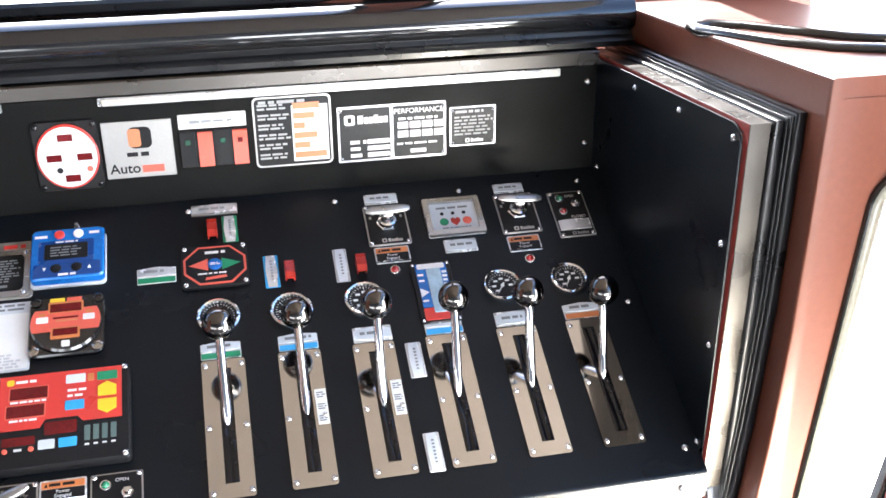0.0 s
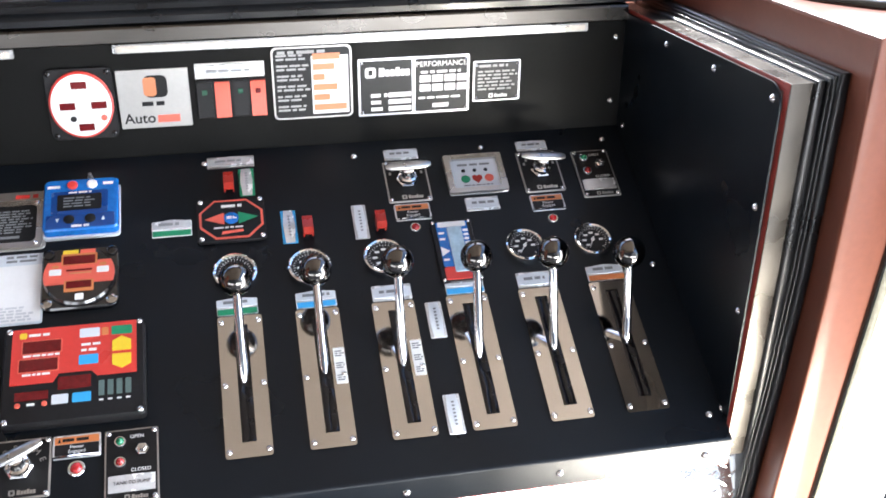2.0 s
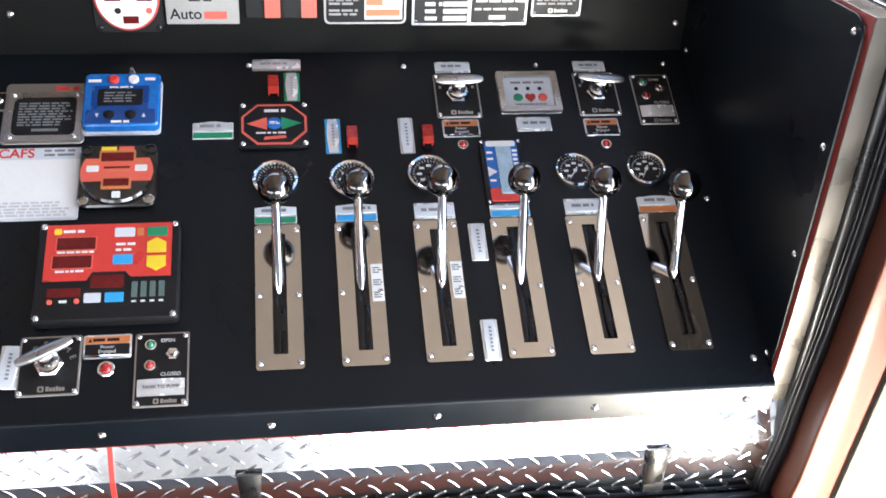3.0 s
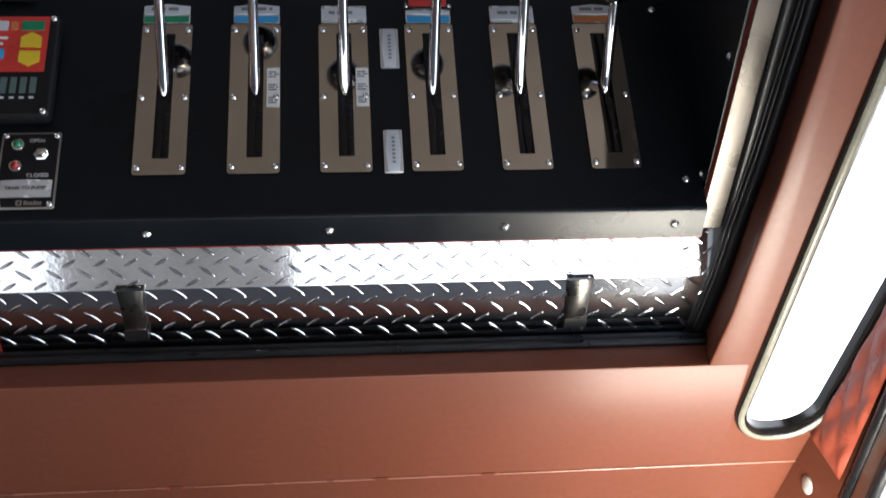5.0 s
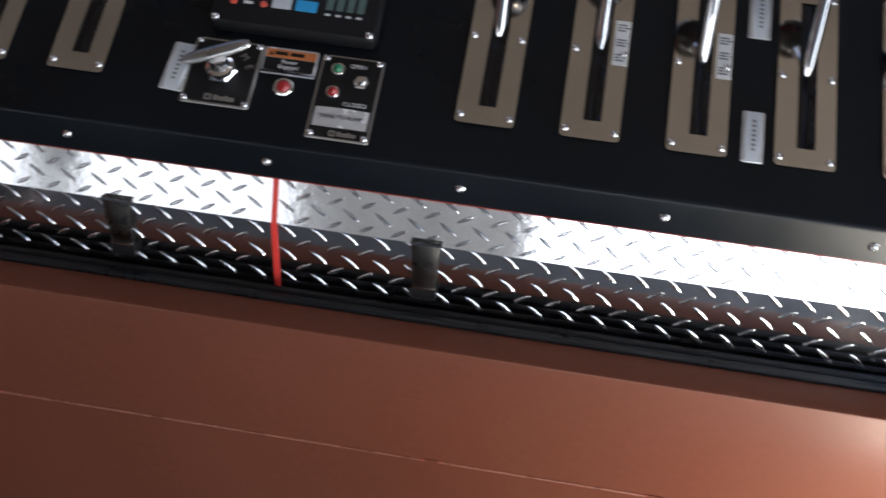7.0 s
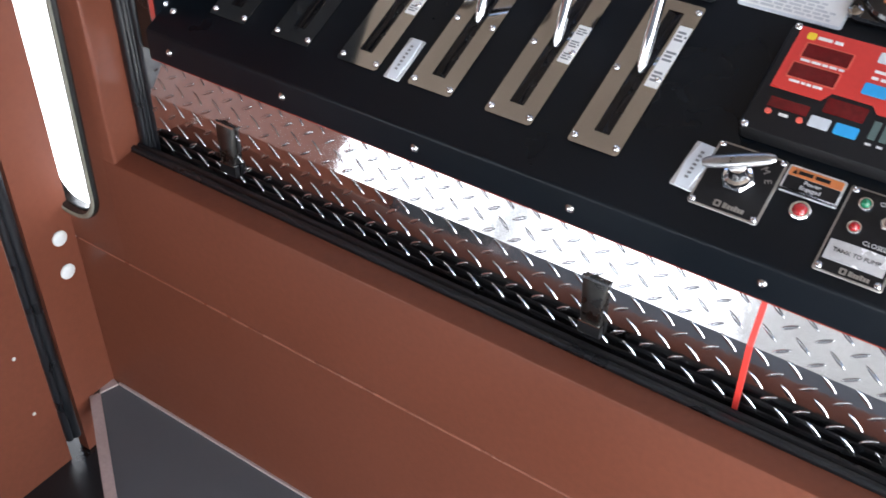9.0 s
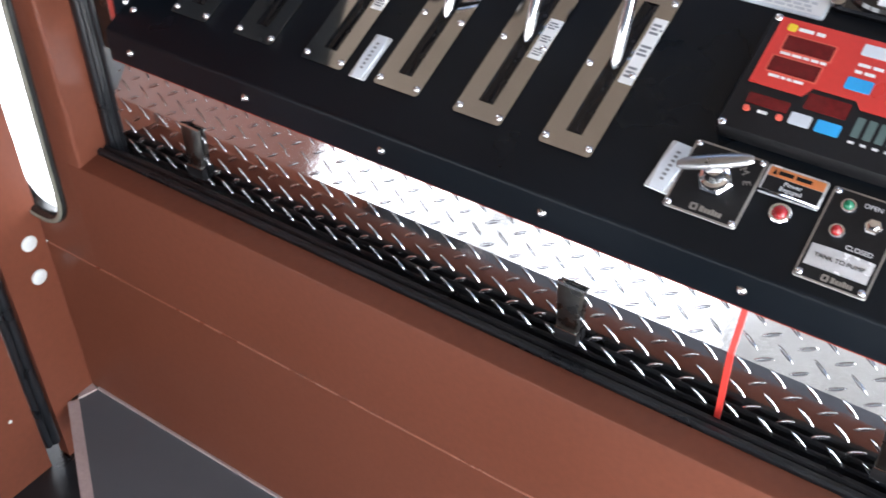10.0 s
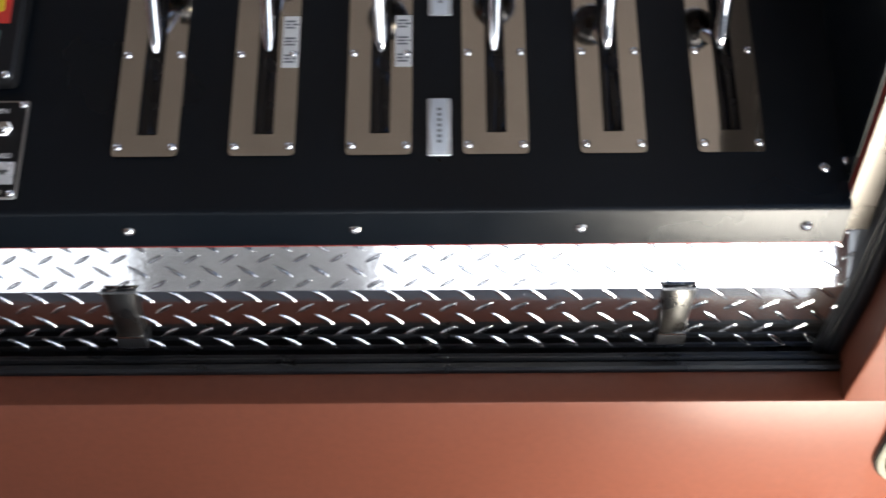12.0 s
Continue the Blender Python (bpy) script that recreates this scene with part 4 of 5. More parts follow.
def valve_station(u, v, w, h, label, words):
    t = thing("valve_indicator", DECK, u, v, label, "indicator panel", "open and closed indicators")
    g = bmesh.new()
    add_rbox(g, 0, 0, w, h, 0.0003, 0.002, 0.003)
    part("border_plate", g, SILVERP, t, "silver plate edge")
    g = bmesh.new()
    add_rbox(g, 0, 0, w - 0.005, h - 0.005, 0.002, 0.0026, 0.002)
    f = part("black_plate", g, BLACK, t)
    for x in (-1, 1):
        for y in (-1, 1):
            screw_head(t, x * (w / 2 - 0.006), y * (h / 2 - 0.006), 0.0024, 0.0045)
    pilot_lamp(-w * 0.21, h * 0.32, 0.0088, GREENLENS, "", parent=t, z=0.0024)
    pilot_lamp(-w * 0.21, h * 0.04, 0.0088, REDLENS, "", parent=t, z=0.0024)
    g = bmesh.new()
    add_lathe(g, [(0.010, 0.0024), (0.010, 0.0065), (0.0085, 0.008), (0.006, 0.008), (0.0045, 0.013), (0, 0.014)], at3(w * 0.20, h * 0.19, 0), 6)
    part("toggle_nut", g, CHROME, t, "chrome hexagon toggle nut")
    letters("print", "OPEN", w * 0.10, h * 0.385, h * 0.066, 0.0027, WHITE, f)
    letters("print", "CLOSED", w * 0.17, -h * 0.075, h * 0.066, 0.0027, WHITE, f)
    g = bmesh.new()
    rings = []
    for k in range(11):
        s = -1 + k / 5
        b = 0.0034 + 0.002 * (1 - s * s)
        rings.append([(s * w * 0.43, -h * 0.36, 0.0027), (s * w * 0.43, -h * 0.36, b), (s * w * 0.43, -h * 0.14, b), (s * w * 0.43, -h * 0.14, 0.0027)])
    add_strip(g, rings)
    ins = part("name_insert", g, TAG, t, "silver name insert")
    letters("print", words, 0, -h * 0.25, h * 0.062, 0.0056, BLACK, ins)
    maker_mark(w * 0.10, -h * 0.43, h * 0.075, 0.0027, f, SILVERP)


valve_station(-0.140, 0.0, 0.077, 0.117, "black valve indicator plate with green and red lamps", "TANK TO PUMP")
valve_station(0.698, 0.483, 0.071, 0.113, "black valve indicator plate with red lamp, in shade", "")


# ---- larger instruments on the deck ----
def panel_base(name, base, x0, y0, x1, y1, label, category, depth, material, r=0.006, inset=0.0, ch=0.001):
    t = thing(name, base, (x0 + x1) / 2, (y0 + y1) / 2, label, category)
    g = bmesh.new()
    add_rbox(g, 0, 0, x1 - x0, y1 - y0, 0.0003, depth, r, ch)
    part("housing", g, material, t)
    return t, x1 - x0, y1 - y0


def face(parent, name, cx, cy, w, h, z, material, r=0.002, d=0.0006, label=""):
    g = bmesh.new()
    add_rbox(g, cx, cy, w, h, z, z + d, r, 0.0002)
    return part(name, g, material, parent, label)


# octagonal primer panel
t, w, h = panel_base("octagonal_control", DECK, -0.029, 0.390, 0.086, 0.483, "black octagonal control with red border and coloured arrows", "control panel", 0.007, BLACK, 0.008)


def octagon(w, h, c):
    return [(w / 2, -h / 2 + c), (w / 2, h / 2 - c), (w / 2 - c, h / 2), (-w / 2 + c, h / 2), (-w / 2, h / 2 - c), (-w / 2, -h / 2 + c), (-w / 2 + c, -h / 2), (w / 2 - c, -h / 2)]


for nm, ww, hh, c, z, m in (("red_border", 0.108, 0.084, 0.026, 0.007, RED_LT), ("black_face", 0.100, 0.076, 0.0235, 0.0076, BLACK)):
    g = bmesh.new()
    add_poly(g, octagon(ww, hh, c), z, z + 0.0007)
    fc = part(nm, g, m, t)
g = bmesh.new()
add_poly(g, [(-0.045, 0.001), (-0.012, -0.012), (-0.012, 0.014)], 0.0083, 0.0088)
part("left_arrow", g, RED_LT, t, "red arrow")
g = bmesh.new()
add_poly(g, [(0.045, 0.001), (0.012, 0.014), (0.012, -0.012)], 0.0083, 0.0088)
part("right_arrow", g, GREEN, t, "green arrow")
g = bmesh.new()
add_lathe(g, [(0.0125, 0.0083), (0.0125, 0.0095), (0.010, 0.0105), (0, 0.0105)], at3(0, 0.001), 20)
part("button", g, BLUE, t, "dark blue round button")
g = bmesh.new()
add_bars(g, -0.016, 0.02, 0.024, 0.032, 1, 0.0083, 1, 0.7)
add_bars(g, -0.030, 0.034, -0.021, -0.016, 1, 0.0083, 2, 0.6)
add_bars(g, -0.008, 0.009, -0.002, 0.004, 2, 0.0106, 2, 0.6)
part("print", g, WHITE, t)
g = bmesh.new()
add_poly(g, [(-0.018, -0.033), (0.020, -0.029), (0.018, -0.024), (-0.016, -0.027)], 0.0083, 0.0088)
part("emblem", g, RED_LT, t, "pale red slanted emblem")
for x in (-0.051, 0.051):
    for y in (-0.040, 0.040):
        bolt(t, x, y, 0.007, 0.005)

# framed monitor
t, w, h = panel_base("framed_monitor", DECK, 0.417, 0.455, 0.526, 0.545, "pale framed monitor panel with three round lamps", "monitor panel", 0.003, TAG, 0.004)
g = bmesh.new()
add_frame(g, 0, 0, w, h, w * 0.80, h * 0.76, 0.003, 0.009, 0.004, 0.003)
part("frame", g, BRUSHED, t, "raised silver frame")
fc = face(t, "face", 0, 0, w * 0.80, h * 0.76, 0.003, PALE)
for k, m in enumerate((GREEN, REDSW, RED_LT)):
    g = bmesh.new()
    if k == 1:
        add_poly(g, [(0.002, -0.022), (0.011, -0.012), (0.011, -0.005), (0.0065, -0.002), (0.002, -0.005), (-0.0025, -0.002), (-0.007, -0.005), (-0.007, -0.012)], 0.0036, 0.0052, 0.0006)
    else:
        add_lathe(g, [(0.0085, 0.0036), (0.0085, 0.005), (0.006, 0.006), (0, 0.006)], at3((-0.020, 0, 0.024)[k], -0.011), 16)
    part("button", g, m, t, ("round green button", "red heart-shaped button", "round red button")[k])
    g = bmesh.new()
    add_lathe(g, [(0.0038, 0.0036), (0.0034, 0.005), (0, 0.0056)], at3((-0.021, 0, 0.021)[k], 0.009), 12)
    part("lamp", g, BLACK, t)
g = bmesh.new()
add_bars(g, -0.030, 0.034, 0.019, 0.027, 1, 0.0037, 3, 0.6)
add_bars(g, -0.026, 0.032, -0.028, -0.024, 1, 0.0037, 8, 0.6)
part("print", g, GREYP, fc)

# steel instruction plate, its far neighbour, and the white plate
t, w, h = panel_base("instruction_plate", DECK, -0.408, 0.409, -0.277, 0.535, "grey steel frame holding a black instruction plate", "instruction plate", 0.0018, SILVERP, 0.008)
fr = bmesh.new()
add_frame(fr, 0, -0.008, w * 0.90, h * 0.80, w * 0.76, h * 0.62, 0.0019, 0.0042, 0.004, 0.010)
part("inner_frame", fr, BRUSHED, t, "raised steel frame")
fc = face(t, "black_plate", 0, -0.008, w * 0.80, h * 0.66, 0.0019, BLACK)
g = bmesh.new()
add_bars(g, -w * 0.32, w * 0.36, -h * 0.22, h * 0.18, 9, 0.0026, 11, 0.5)
add_box(g, -w * 0.14, w * 0.18, -h * 0.30, -h * 0.26, 0.0026, 0.0029)
part("print", g, GREYP, fc)
g = bmesh.new()
add_bars(g, w * 0.10, w * 0.40, h * 0.37, h * 0.45, 1, 0.0019, 3, 0.8)
part("red_print", g, RED, t)
for x, y in ((-0.05, -0.051), (0.05, -0.051), (-0.05, 0.036), (0.05, 0.036)):
    bolt(t, x, y, 0.0042, 0.0042)
t, w, h = panel_base("instruction_plate", DECK, -0.500, 0.478, -0.4035, 0.517, "small black plate with a silver edge", "instruction plate", 0.002, SILVERP, 0.003)
face(t, "black_plate", 0, 0, w * 0.93, h * 0.85, 0.0021, BLACK)
bolt(t, w * 0.38, 0, 0.0028, 0.006)
t, w, h = panel_base("instruction_plate", DECK, -0.412, 0.262, -0.276, 0.401, "white instruction plate headed in red capitals", "instruction plate", 0.0022, PALE, 0.005)
fc = face(t, "white_sheet", 0, -0.010, w * 0.96, h * 0.80, 0.0023, WHITE)
letters("heading", "CAFS", -w * 0.46, h * 0.415, h * 0.175, 0.0024, RED, t, "LEFT", 0.0005)
g = bmesh.new()
add_bars(g, w * 0.06, w * 0.44, h * 0.36, h * 0.48, 2, 0.0029, 4, 0.5)
part("print", g, GREYP, fc)
g = bmesh.new()
add_bars(g, -w * 0.44, w * 0.42, -h * 0.46, -h * 0.25, 5, 0.0029, 9, 0.6)
part("print", g, FAINT, fc)

# blue flow-meter unit
t, w, h = panel_base("blue_meter", DECK, -0.281, 0.424, -0.156, 0.537, "blue square meter unit with dark display on a pale base", "meter", 0.006, PALE, 0.008)
g = bmesh.new()
add_rbox(g, 0, 0.003, w * 0.98, h * 0.98, 0.006, 0.022, 0.009, 0.003)
body = part("case", g, BLUE, t, "bright blue case")
face(t, "lower_face", 0, -0.034, w * 0.88, 0.028, 0.0221, DEEPBLUE)
face(t, "display_surround", -0.002, 0.006, 0.092, 0.050, 0.0215, DEEPBLUE, 0.004, 0.0008)
face(t, "display", -0.002, 0.006, 0.072, 0.034, 0.0221, BLACK, 0.003, 0.001, "dark display window")
g = bmesh.new()
add_bars(g, -0.028, 0.026, -0.006, 0.018, 4, 0.0232, 6, 0.4)
part("display_print", g, GREYP, t)
for x, m in ((-0.014, RED), (0.018, WHITE)):
    g = bmesh.new()
    add_lathe(g, [(0.0085, 0.022), (0.0085, 0.0255), (0.0065, 0.027), (0, 0.027)], at3(x, 0.043), 16)
    part("push_button", g, m, t, "round push button")
for x in (-0.018, 0.016):
    g = bmesh.new()
    add_lathe(g, [(0.009, 0.022), (0.009, 0.024), (0.007, 0.025), (0, 0.025)], at3(x, -0.031), 16)
    part("round_key", g, BLACK, t, "round black key")
g = bmesh.new()
add_bars(g, -0.055, -0.030, 0.038, 0.045, 1, 0.0223, 1, 0.8)
add_bars(g, 0.036, 0.058, 0.041, 0.048, 1, 0.0223, 2, 0.8)
add_bars(g, -0.020, 0.024, 0.025, 0.030, 1, 0.0223, 5, 0.6)
add_bars(g, -0.014, 0.020, -0.048, -0.042, 1, 0.0228, 5, 0.8)
add_poly(g, [(0.034, -0.036), (0.040, -0.036), (0.037, -0.028)], 0.0228, 0.0232)
add_poly(g, [(-0.040, -0.028), (-0.037, -0.036), (-0.034, -0.028)][::-1], 0.0228, 0.0232)
part("print", g, WHITE, t)
t2 = thing("toggle_switch", DECK, -0.207, 0.556, "small grey toggle switch over the blue meter", "switch")
g = bmesh.new()
add_lathe(g, [(0.005, 0), (0.005, 0.004), (0.003, 0.005), (0.0032, 0.013), (0, 0.014)], Matrix(), 10)
part("stem", g, GREYP, t2)

# domed governor with red bands
t, w, h = panel_base("throttle_governor", DECK, -0.279, 0.279, -0.158, 0.398, "black domed throttle governor with red and orange bands", "governor", 0.010, GLOSS, 0.016, ch=0.003)
g = bmesh.new()
add_lathe(g, [(0.057, 0.009), (0.057, 0.014), (0.054, 0.018), (0, 0.0185)], Matrix(), 40)
dome = part("round_face", g, GLOSS, t, "raised round black face")


def disc_band(y0, y1, R, z, n=10):
    pts = []
    for k in range(n + 1):
        y = y0 + (y1 - y0) * k / n
        pts.append((math.sqrt(max(R * R - y * y, 0)), y))
    pts += [(-x, y) for x, y in pts[::-1]]
    g = bmesh.new()
    return add_poly(g, pts, z, z + 0.0006)


part("red_band", disc_band(-0.018, 0.026, 0.0555, 0.0186), RED_LT, t, "wide red band")
face(t, "upper_box", 0, 0.030, 0.056, 0.022, 0.0193, ORANGE, 0.002, 0.0006)
face(t, "upper_display", 0, 0.028, 0.050, 0.017, 0.0200, DARKRED, 0.001, 0.0005, "dark red display")
face(t, "yellow_key", -0.014, 0.0445, 0.024, 0.009, 0.0188, YELLOW, 0.001)
face(t, "pink_key", 0.013, 0.0445, 0.024, 0.009, 0.0188, RED_LT, 0.001)
face(t, "lower_box", 0, -0.023, 0.046, 0.022, 0.0193, ORANGE, 0.002, 0.0006)
face(t, "lower_display", 0, -0.021, 0.039, 0.014, 0.0200, DARKRED, 0.001, 0.0005, "dark red display")
face(t, "slot", 0, 0.008, 0.040, 0.003, 0.0193, DARKRED, 0.0005)
face(t, "pale_line", 0.002, 0.002, 0.034, 0.003, 0.0193, ORANGE2, 0.0005)
for x in (-0.037, 0.037):
    face(t, "white_key", x, 0.006, 0.019, 0.012, 0.0193, WHITE, 0.002)
    face(t, "orange_mark", x, 0.017, 0.011, 0.006, 0.0193, ORANGE, 0.002)
face(t, "white_key", 0.001, -0.044, 0.013, 0.012, 0.0190, WHITE, 0.002)
for x in (-0.050, 0.050):
    for y in (-0.049, 0.049):
        g = bmesh.new()
        add_lathe(g, [(0.009, 0.010), (0.009, 0.013), (0.0065, 0.014), (0.005, 0.011), (0, 0.011)], at3(x, y), 14)
        part("corner_screw", g, GLOSS if y > 0 else STEEL, t)

# large red digital display
t, w, h = panel_base("pump_display", DECK, -0.326, 0.074, -0.117, 0.244, "large red digital pump display in a thick black case", "digital display", 0.020, BLACK, 0.008, ch=0.004)
F = 0.0201
pts = [(-0.092, -0.018), (-0.030, -0.018), (-0.022, -0.004), (0.026, -0.004), (0.034, -0.014), (0.092, -0.014), (0.092, 0.080), (-0.092, 0.080)]
g = bmesh.new()
add_poly(g, pts, F, F + 0.0007)
part("red_face", g, RED, t, "red printed face")
z = F + 0.0008
for cx, cy, ww, hh in ((-0.048, 0.046, 0.056, 0.021), (-0.052, 0.014, 0.056, 0.021)):
    face(t, "display_frame", cx, cy, ww + 0.004, hh + 0.004, z, RED_LT, 0.002, 0.0003)
    face(t, "digit_display", cx, cy, ww, hh, z + 0.0004, DARKRED, 0.001, 0.0004, "dark red digit display")
face(t, "digit_display", 0.001, -0.021, 0.048, 0.022, F, DARKRED, 0.002, 0.0006, "dark red digit display")
face(t, "digit_display", -0.060, -0.038, 0.048, 0.015, F, DARKRED, 0.001, 0.0006, "dark red digit display")
for nm, cx, cy, ww, hh, m in (("cream_key", 0.022, 0.064, 0.030, 0.016, PALE), ("orange_mark", 0.045, 0.064, 0.010, 0.014, ORANGE), ("green_key", 0.070, 0.064, 0.031, 0.016, GREEN),
                              ("blue_key", 0.021, 0.016, 0.029, 0.017, CYAN)):
    face(t, nm, cx, cy, ww, hh, z, m, 0.002, 0.0008)
face(t, "grey_key", -0.019, -0.048, 0.024, 0.016, F, PALE, 0.002, 0.0008)
face(t, "blue_key", 0.012, -0.048, 0.027, 0.016, F, CYAN, 0.002, 0.0008)
for cy, s in ((0.0385, 1), (0.0085, -1)):
    g = bmesh.new()
    pts = [(0.056, cy - s * 0.012), (0.084, cy - s * 0.012), (0.084, cy + s * 0.006), (0.070, cy + s * 0.014), (0.056, cy + s * 0.006)]
    add_poly(g, pts if s > 0 else pts[::-1], z, z + 0.0012)
    part("arrow_key", g, YELLOW, t, "yellow arrow key")
for k in range(4):
    face(t, "level_bar", 0.0405 + 0.013 * k, -0.036, 0.0085, 0.026, F, GREYP2, 0.001, 0.0008)
g = bmesh.new()
add_bars(g, -0.075, -0.020, 0.029, 0.033, 1, z, 1, 0.9)
add_bars(g, -0.075, -0.022, -0.004, 0.000, 1, z, 2, 0.9)
add_bars(g, 0.010, 0.040, 0.040, 0.046, 1, z, 3, 0.7)
add_bars(g, 0.010, 0.034, 0.030, 0.036, 1, z, 4, 0.7)
add_bars(g, -0.068, -0.030, 0.065, 0.071, 1, z, 6, 0.8)
add_bars(g, -0.066, -0.052, -0.055, -0.050, 1, F, 6, 0.8)
for k in range(4):
    add_box(g, 0.037 + 0.013 * k, 0.0435 + 0.013 * k, -0.0575, -0.0545, F, F + 0.0003)
part("print", g, WHITE, t)
for x in (-0.079, -0.041):
    g = bmesh.new()
    add_lathe(g, [(0.0042, F), (0.004, F + 0.002), (0, F + 0.0028)], at3(x, -0.053), 12)
    part("lamp", g, RED_LT, t)
face(t, "emblem", -0.076, 0.068, 0.011, 0.011, z, YELLOW, 0.003, 0.0004, "small yellow emblem")
for x in (-0.0965, 0.0965):
    for y in (-0.078, 0.078):
        bolt(t, x, y, 0.0185, 0.0052)

# ---- instruments on the upright panel ----
t, w, h = panel_base("round_control", BACK, -0.264, 1.300, -0.152, 1.428, "round white control with dark red displays on black plate", "control panel", 0.006, BLACK, 0.012)
g = bmesh.new()
add_lathe(g, [(0.0535, 0.006), (0.0535, 0.010), (0.051, 0.0115), (0, 0.0115)], Matrix.Diagonal((1, 1.12, 1, 1)), 40)
part("red_rim", g, RED, t, "red rim")
g = bmesh.new()
add_lathe(g, [(0.0500, 0.0115), (0.0500, 0.0121), (0, 0.0121)], Matrix.Diagonal((1, 1.12, 1, 1)), 40)
part("white_face", g, WHITE, t, "white printed face")
for x, y in ((0, 0.036), (-0.023, -0.001), (0.029, -0.001), (0.004, -0.040)):
    face(t, "digit_display", x, y, 0.026, 0.013, 0.0122, DARKRED, 0.001, 0.0005, "dark red digit display")
for x, m in ((-0.016, BLACK), (0.035, RED_LT)):
    g = bmesh.new()
    add_lathe(g, [(0.0055, 0.0122), (0.0055, 0.013), (0, 0.013)], at3(x, -0.024), 14)
    part("round_mark", g, m, t)
for x in (-0.048, 0.048):
    for y in (-0.056, 0.056):
        bolt(t, x, y, 0.006, 0.005, GLOSS)

t, w, h = panel_base("maker_plate", BACK, -0.147, 1.312, -0.025, 1.419, "silver maker's plate with dark and orange emblem", "name plate", 0.002, SILVERP, 0.002)
g = bmesh.new()
add_rbox(g, 0.004, 0.022, 0.040, 0.040, 0.0021, 0.0027, 0.010)
part("emblem", g, BLACK, t, "dark square emblem")
face(t, "emblem_inset", -0.006, 0.022, 0.022, 0.034, 0.0028, ORANGE2, 0.006, 0.0004, "pale orange inset")
g = bmesh.new()
add_bars(g, -0.022, 0.028, -0.014, -0.004, 1, 0.0021, 9, 0.8)
part("print", g, BLACK, t)
letters("print", "Auto", -0.028, -0.036, 0.026, 0.0021, BLACK, t, bold=0.0004)
g = bmesh.new()
add_bars(g, 0.002, 0.056, -0.045, -0.030, 1, 0.0021, 12, 0.9)
part("red_print", g, RED_LT, t)

tag(-0.014, 1.396, 0.107, 1.424, SILVERP, "wide brushed silver name tag over the switches", base=BACK)
t, w, h = panel_base("switch_bank", BACK, -0.014, 1.324, 0.107, 1.394, "bank of black and red rocker switches", "switch", 0.004, BLACK, 0.003)
for k, m in enumerate((BLACK, RED_LT, BLACK, RED_LT)):
    x = -0.046 + 0.031 * k
    red = m is RED_LT
    g = bmesh.new()
    add_strip(g, [[(x + e, y, zz) for y, zz in ((-0.032, 0.004), (-0.032, 0.013 if red else 0.008), (0, 0.008 if red else 0.0065), (0.032, 0.011 if red else 0.007), (0.032, 0.004))] for e in (-0.0130, 0.0130)])
    rk = part("rocker", g, m, t, "orange-red rocker" if red else "black rocker")
    if not red or k == 3:
        face(rk, "mark", x, 0.014, 0.009, 0.009, 0.0112 if red else 0.0086, DARKGREEN if not red else DARKRED, 0.001, 0.0004)

t, w, h = panel_base("rating_chart", BACK, 0.119, 1.311, 0.262, 1.446, "black rating chart with white and orange column and silver edge", "chart plate", 0.0018, SILVERP, 0.010)
face(t, "black_face", 0, 0, w * 0.95, h * 0.95, 0.0019, BLACK, 0.008)
face(t, "white_column", w * 0.22, -h * 0.035, w * 0.46, h * 0.80, 0.0026, WHITE, 0.001)
for k in range(6):
    g = bmesh.new()
    y = h * 0.36 - k * h * 0.14
    add_box(g, 0.001, (0.050, 0.040, 0.022, 0.044, 0.030, 0.060)[k], y - h * 0.045, y + h * 0.040, 0.0033, 0.0036)
    part("orange_row", g, ORANGE2, t)
g = bmesh.new()
for k in range(6):
    y = h * 0.36 - k * h * 0.14
    add_bars(g, -w * 0.44, -0.004, y - h * 0.05, y + h * 0.05, 2, 0.0026, k, 0.55)
add_bars(g, -w * 0.42, w * 0.40, h * 0.39, h * 0.46, 1, 0.0026, 22, 0.6)
part("print", g, GREYW, t)

t, w, h = panel_base("performance_plate", BACK, 0.272, 1.308, 0.478, 1.417, "black performance plate with white boxes and silver edge", "rating plate", 0.0018, TAG, 0.003)
face(t, "left_field", -w * 0.25, 0, w * 0.46, h * 0.92, 0.0019, BLACK, 0.002)
face(t, "right_field", w * 0.245, 0, w * 0.47, h * 0.92, 0.0019, BLACK, 0.002)
letters("print", "PERFORMANCE", w * 0.245, h * 0.36, h * 0.125, 0.0026, WHITE, t)
spots = [(0.010 + c * 0.0232, 0.030 + c * 0.0232, h * 0.05 - k * h * 0.16, h * 0.17 - k * h * 0.16) for k in range(2) for c in range(4)]
spots += [(-0.048, -0.006, -h * 0.18 - k * h * 0.12, -h * 0.10 - k * h * 0.12) for k in range(3)] + [(0.034, 0.064, -h * 0.40, -h * 0.33)]
for x0, x1, y0, y1 in spots:
    g = bmesh.new()
    add_box(g, x0, x1, y0, y1, 0.0026, 0.0029)
    part("entry_box", g, WHITE, t)
g = bmesh.new()
add_bars(g, 0.012, 0.098, h * 0.19, h * 0.26, 1, 0.0026, 30, 0.6)
add_bars(g, -0.080, -0.050, -h * 0.44, -h * 0.08, 3, 0.0026, 31, 0.5)
add_bars(g, 0.008, 0.090, -h * 0.26, -h * 0.19, 1, 0.0026, 32, 0.5)
part("print", g, WHITE, t)
maker_mark(-w * 0.22, h * 0.26, h * 0.20, 0.0026, t, WHITE)
for x in (-w * 0.47, w * 0.47):
    for y in (-h * 0.43, h * 0.43):
        bolt(t, x, y, 0.0024, 0.0036)

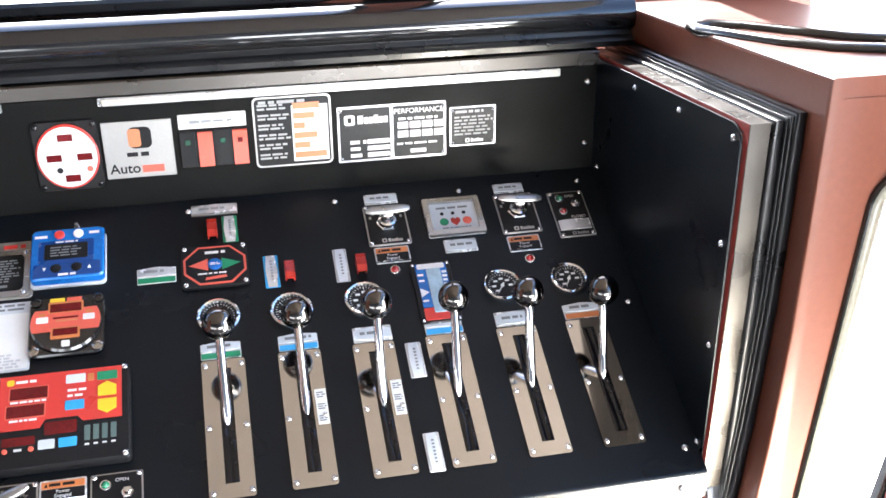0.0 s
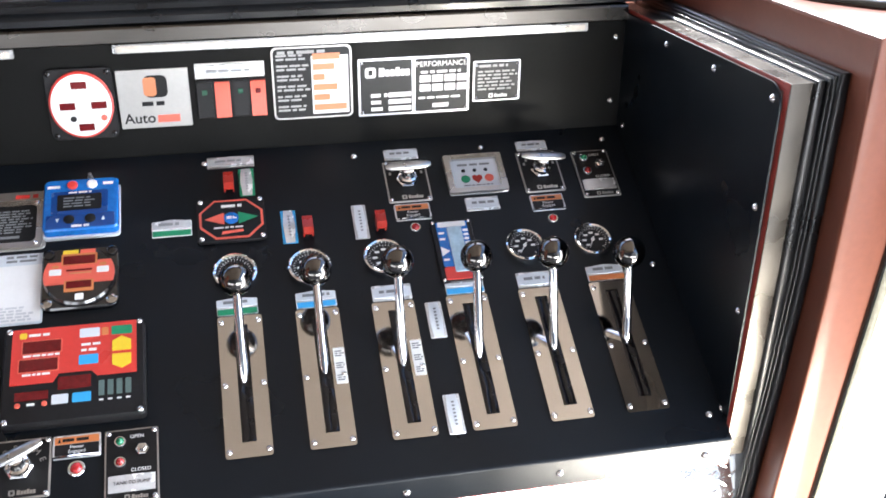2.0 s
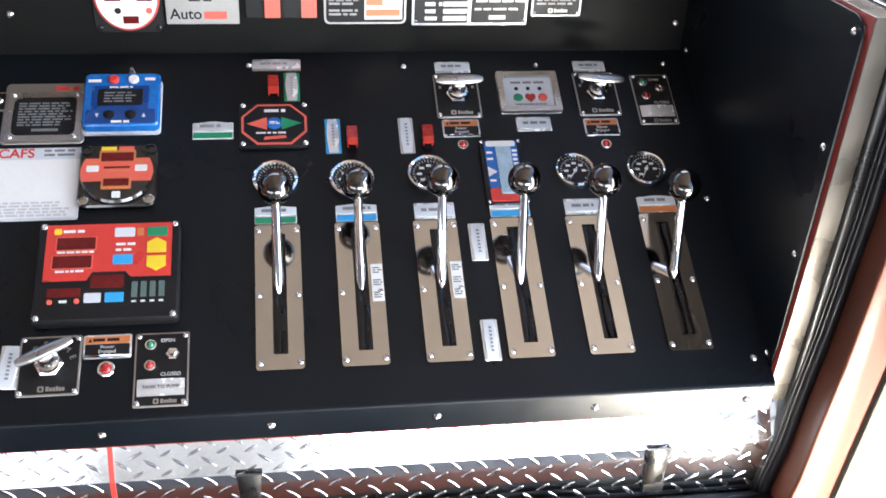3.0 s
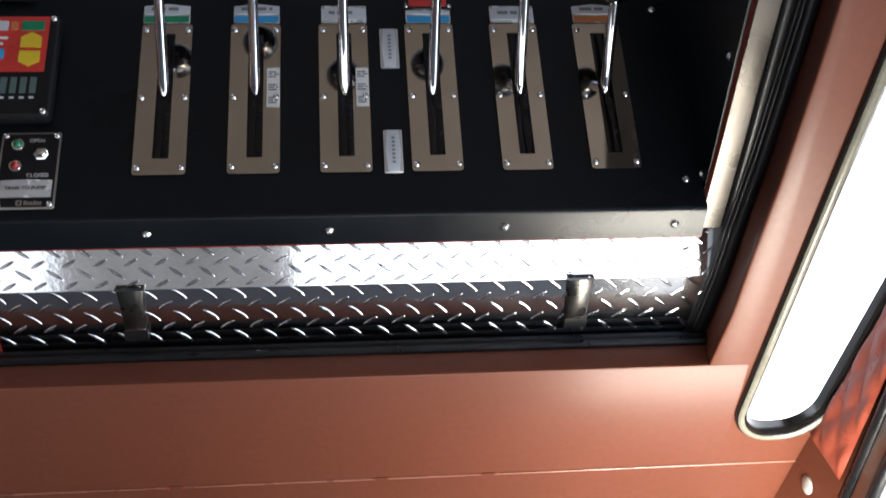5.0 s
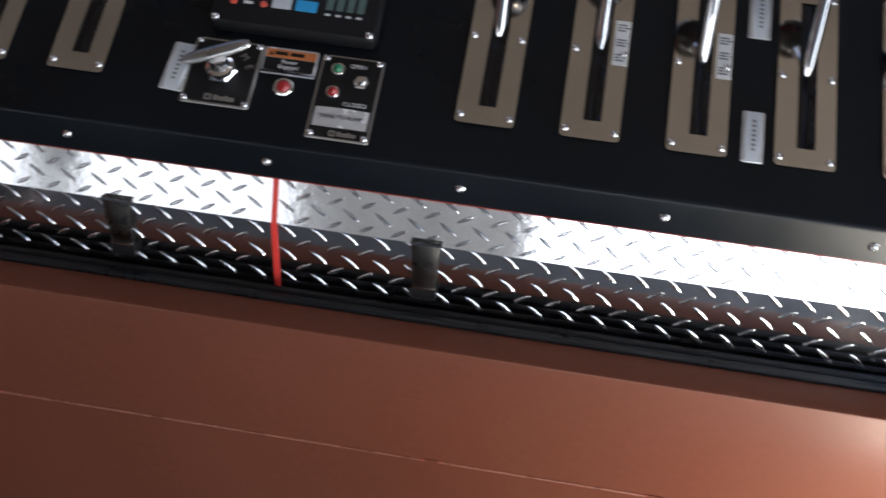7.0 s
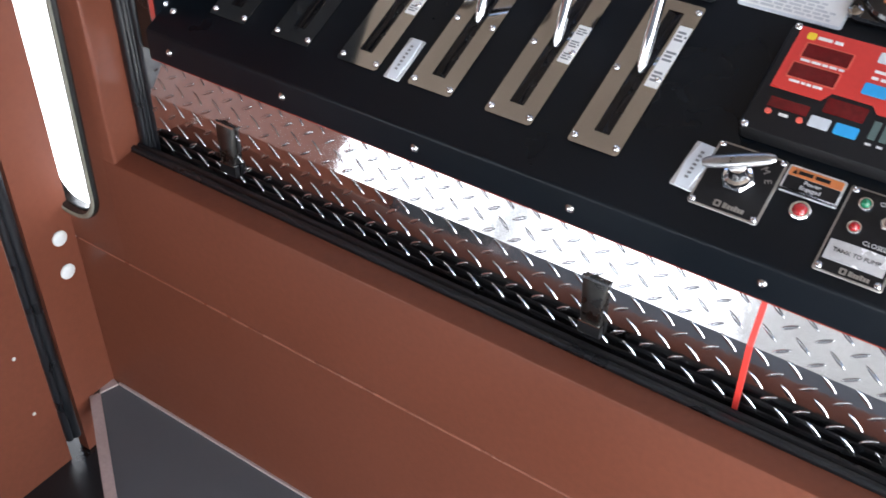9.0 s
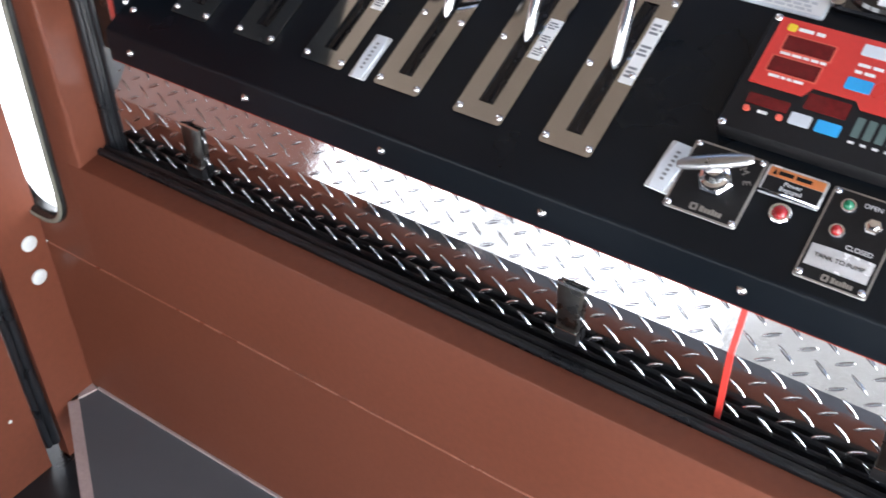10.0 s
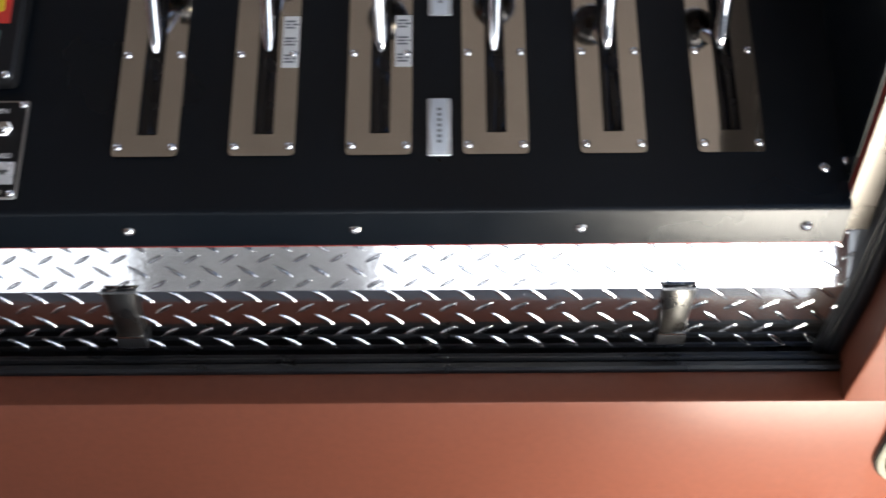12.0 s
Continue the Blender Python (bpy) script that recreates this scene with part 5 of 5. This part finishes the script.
t, w, h = panel_base("lubrication_plate", BACK, 0.485, 1.324, 0.575, 1.402, "small black notice plate with silver edge", "notice plate", 0.0018, TAG, 0.003)
face(t, "black_face", 0, 0, w * 0.93, h * 0.93, 0.0019, BLACK, 0.002)
g = bmesh.new()
add_bars(g, -w * 0.38, w * 0.42, h * 0.33, h * 0.42, 1, 0.0026, 2, 0.7)
add_bars(g, -w * 0.40, w * 0.44, -h * 0.24, h * 0.28, 6, 0.0026, 7, 0.5)
part("print", g, GREYW, t)
maker_mark(w * 0.05, -h * 0.36, h * 0.12, 0.0026, t, WHITE)
for x in (-w * 0.44, w * 0.44):
    for y in (-h * 0.41, h * 0.41):
        bolt(t, x, y, 0.0024, 0.0032)

for x0, x1 in ((-0.146, 0.699), (-1.10, -0.304)):
    t = thing("light_bar", BACK, (x0 + x1) / 2, 1.4575, "slim satin metal strip light under the stainless edge", "strip light", "strip lights")
    g = bmesh.new()
    add_rbox(g, 0, 0, x1 - x0, 0.015, 0.0003, 0.006, 0.002)
    part("housing", g, ALU, t)
    g = bmesh.new()
    add_rbox(g, 0, 0, x1 - x0 - 0.012, 0.011, 0.006, 0.0085, 0.003)
    part("cover", g, STRIPM, t, "satin cover")

# ---- fixing bolts ----
EASTW, WESTW = pose(XR, 0, 0, 90, 0, -90), pose(XL, 0, 0, 90, 0, 90)


def loose_bolt(base, x, y, label="domed chrome fixing bolt on black panel", r=0.0052):
    t = thing("fixing_bolt", base, x, y, label, "bolt", "fixing bolts")
    g = bmesh.new()
    add_lathe(g, [(r * 1.15, 0.0002), (r * 1.15, r * 0.2), (r, r * 0.3)], Matrix(), 14)
    part("washer", g, STEEL, t)
    g = bmesh.new()
    add_lathe(g, [(r, r * 0.2), (r * 0.92, r * 0.5), (r * 0.6, r * 0.8), (r * 0.38, r * 0.85), (r * 0.34, r * 0.55), (0, r * 0.55)], Matrix(), 14)
    part("head", g, CHROME, t)


for y, zz in ((-0.020, 1.514), (-0.021, 1.349), (-0.021, 1.175), (-0.018, 0.990), (0.350, 1.478), (0.165, 1.496), (0.512, 1.27)):
    loose_bolt(EASTW, -y, zz)
    loose_bolt(WESTW, y, zz)
for u, v in ((0.256, 0.566), (0.495, 0.566), (0.733, 0.566), (0.750, -0.029), (0.746, 0.268), (-0.012, 0.572), (-0.70, 0.566), (-0.95, 0.566), (-1.198, -0.029), (-1.195, 0.268)):
    loose_bolt(DECK, u, v)
for x, zz in ((0.757, 1.434), (0.757, 1.310), (-1.205, 1.434), (-1.205, 1.310), (-0.40, 1.33)):
    loose_bolt(BACK, x, zz)
for x in (-1.175, -0.945, -0.709, -0.471, -0.222, 0.013, 0.254, 0.493, 0.731):
    loose_bolt(FRONT, x, 0.941, "domed chrome bolt in the deck's front lip", 0.0054)

# ---- jamb caps and door screws ----
for side, xe, spots in ((1, 1.01, ((-0.176, 0.500), (-0.172, 0.412))), (-1, -1.45, ((-0.168, 0.524), (-0.170, 0.447), (-0.168, 1.02)))):
    for y, zz in spots:
        base = pose(jamb_x(y, zz) + 0.003 if side > 0 else xe, 0, 0, 90, 0, -90 if side > 0 else 90)
        t = thing("plastic_cap", base, -y * side if side > 0 else y, zz, "round pale plastic cap on the door jamb", "cap", "jamb caps")
        g = bmesh.new()
        add_lathe(g, [(0.0155, 0.0002), (0.0155, 0.003), (0.012, 0.0055), (0, 0.0065)], Matrix(), 18)
        part("cap", g, DOT, t)
base = pose(-1.46, 0, 0, 90, 0, 90)
for y, zz in ((-0.300, 0.590), (-0.318, 0.330), (-0.315, 0.180)):
    t = thing("door_screw", base, y, zz, "small pale screw head in the red-brown door", "screw", "door screws")
    g = bmesh.new()
    add_lathe(g, [(0.004, 0.0002), (0.0035, 0.0015), (0, 0.002)], Matrix(), 10)
    part("head", g, DOT, t)


# ---- small clips on the lap seam of the body front ----
SEAMF = pose(0, FACE, 0, 90)
for cx in (0.0115, 0.3245, 0.4915):
    t = thing("seam_clip", SEAMF, cx, SEAM, "small red-brown painted clip on the body seam", "clip", "seam clips")
    g = bmesh.new()
    add_rbox(g, 0, 0.0008, 0.020, 0.0075, -0.0005, 0.0019, 0.0012)
    part("tab", g, PAINT, t)
    for sx in (-1, 1):
        g = bmesh.new()
        add_rbox(g, sx * 0.0118, 0.0006, 0.0018, 0.0085, -0.0005, 0.0016, 0.0006)
        part("slit", g, DULLRED, t, "dark slit at its end")
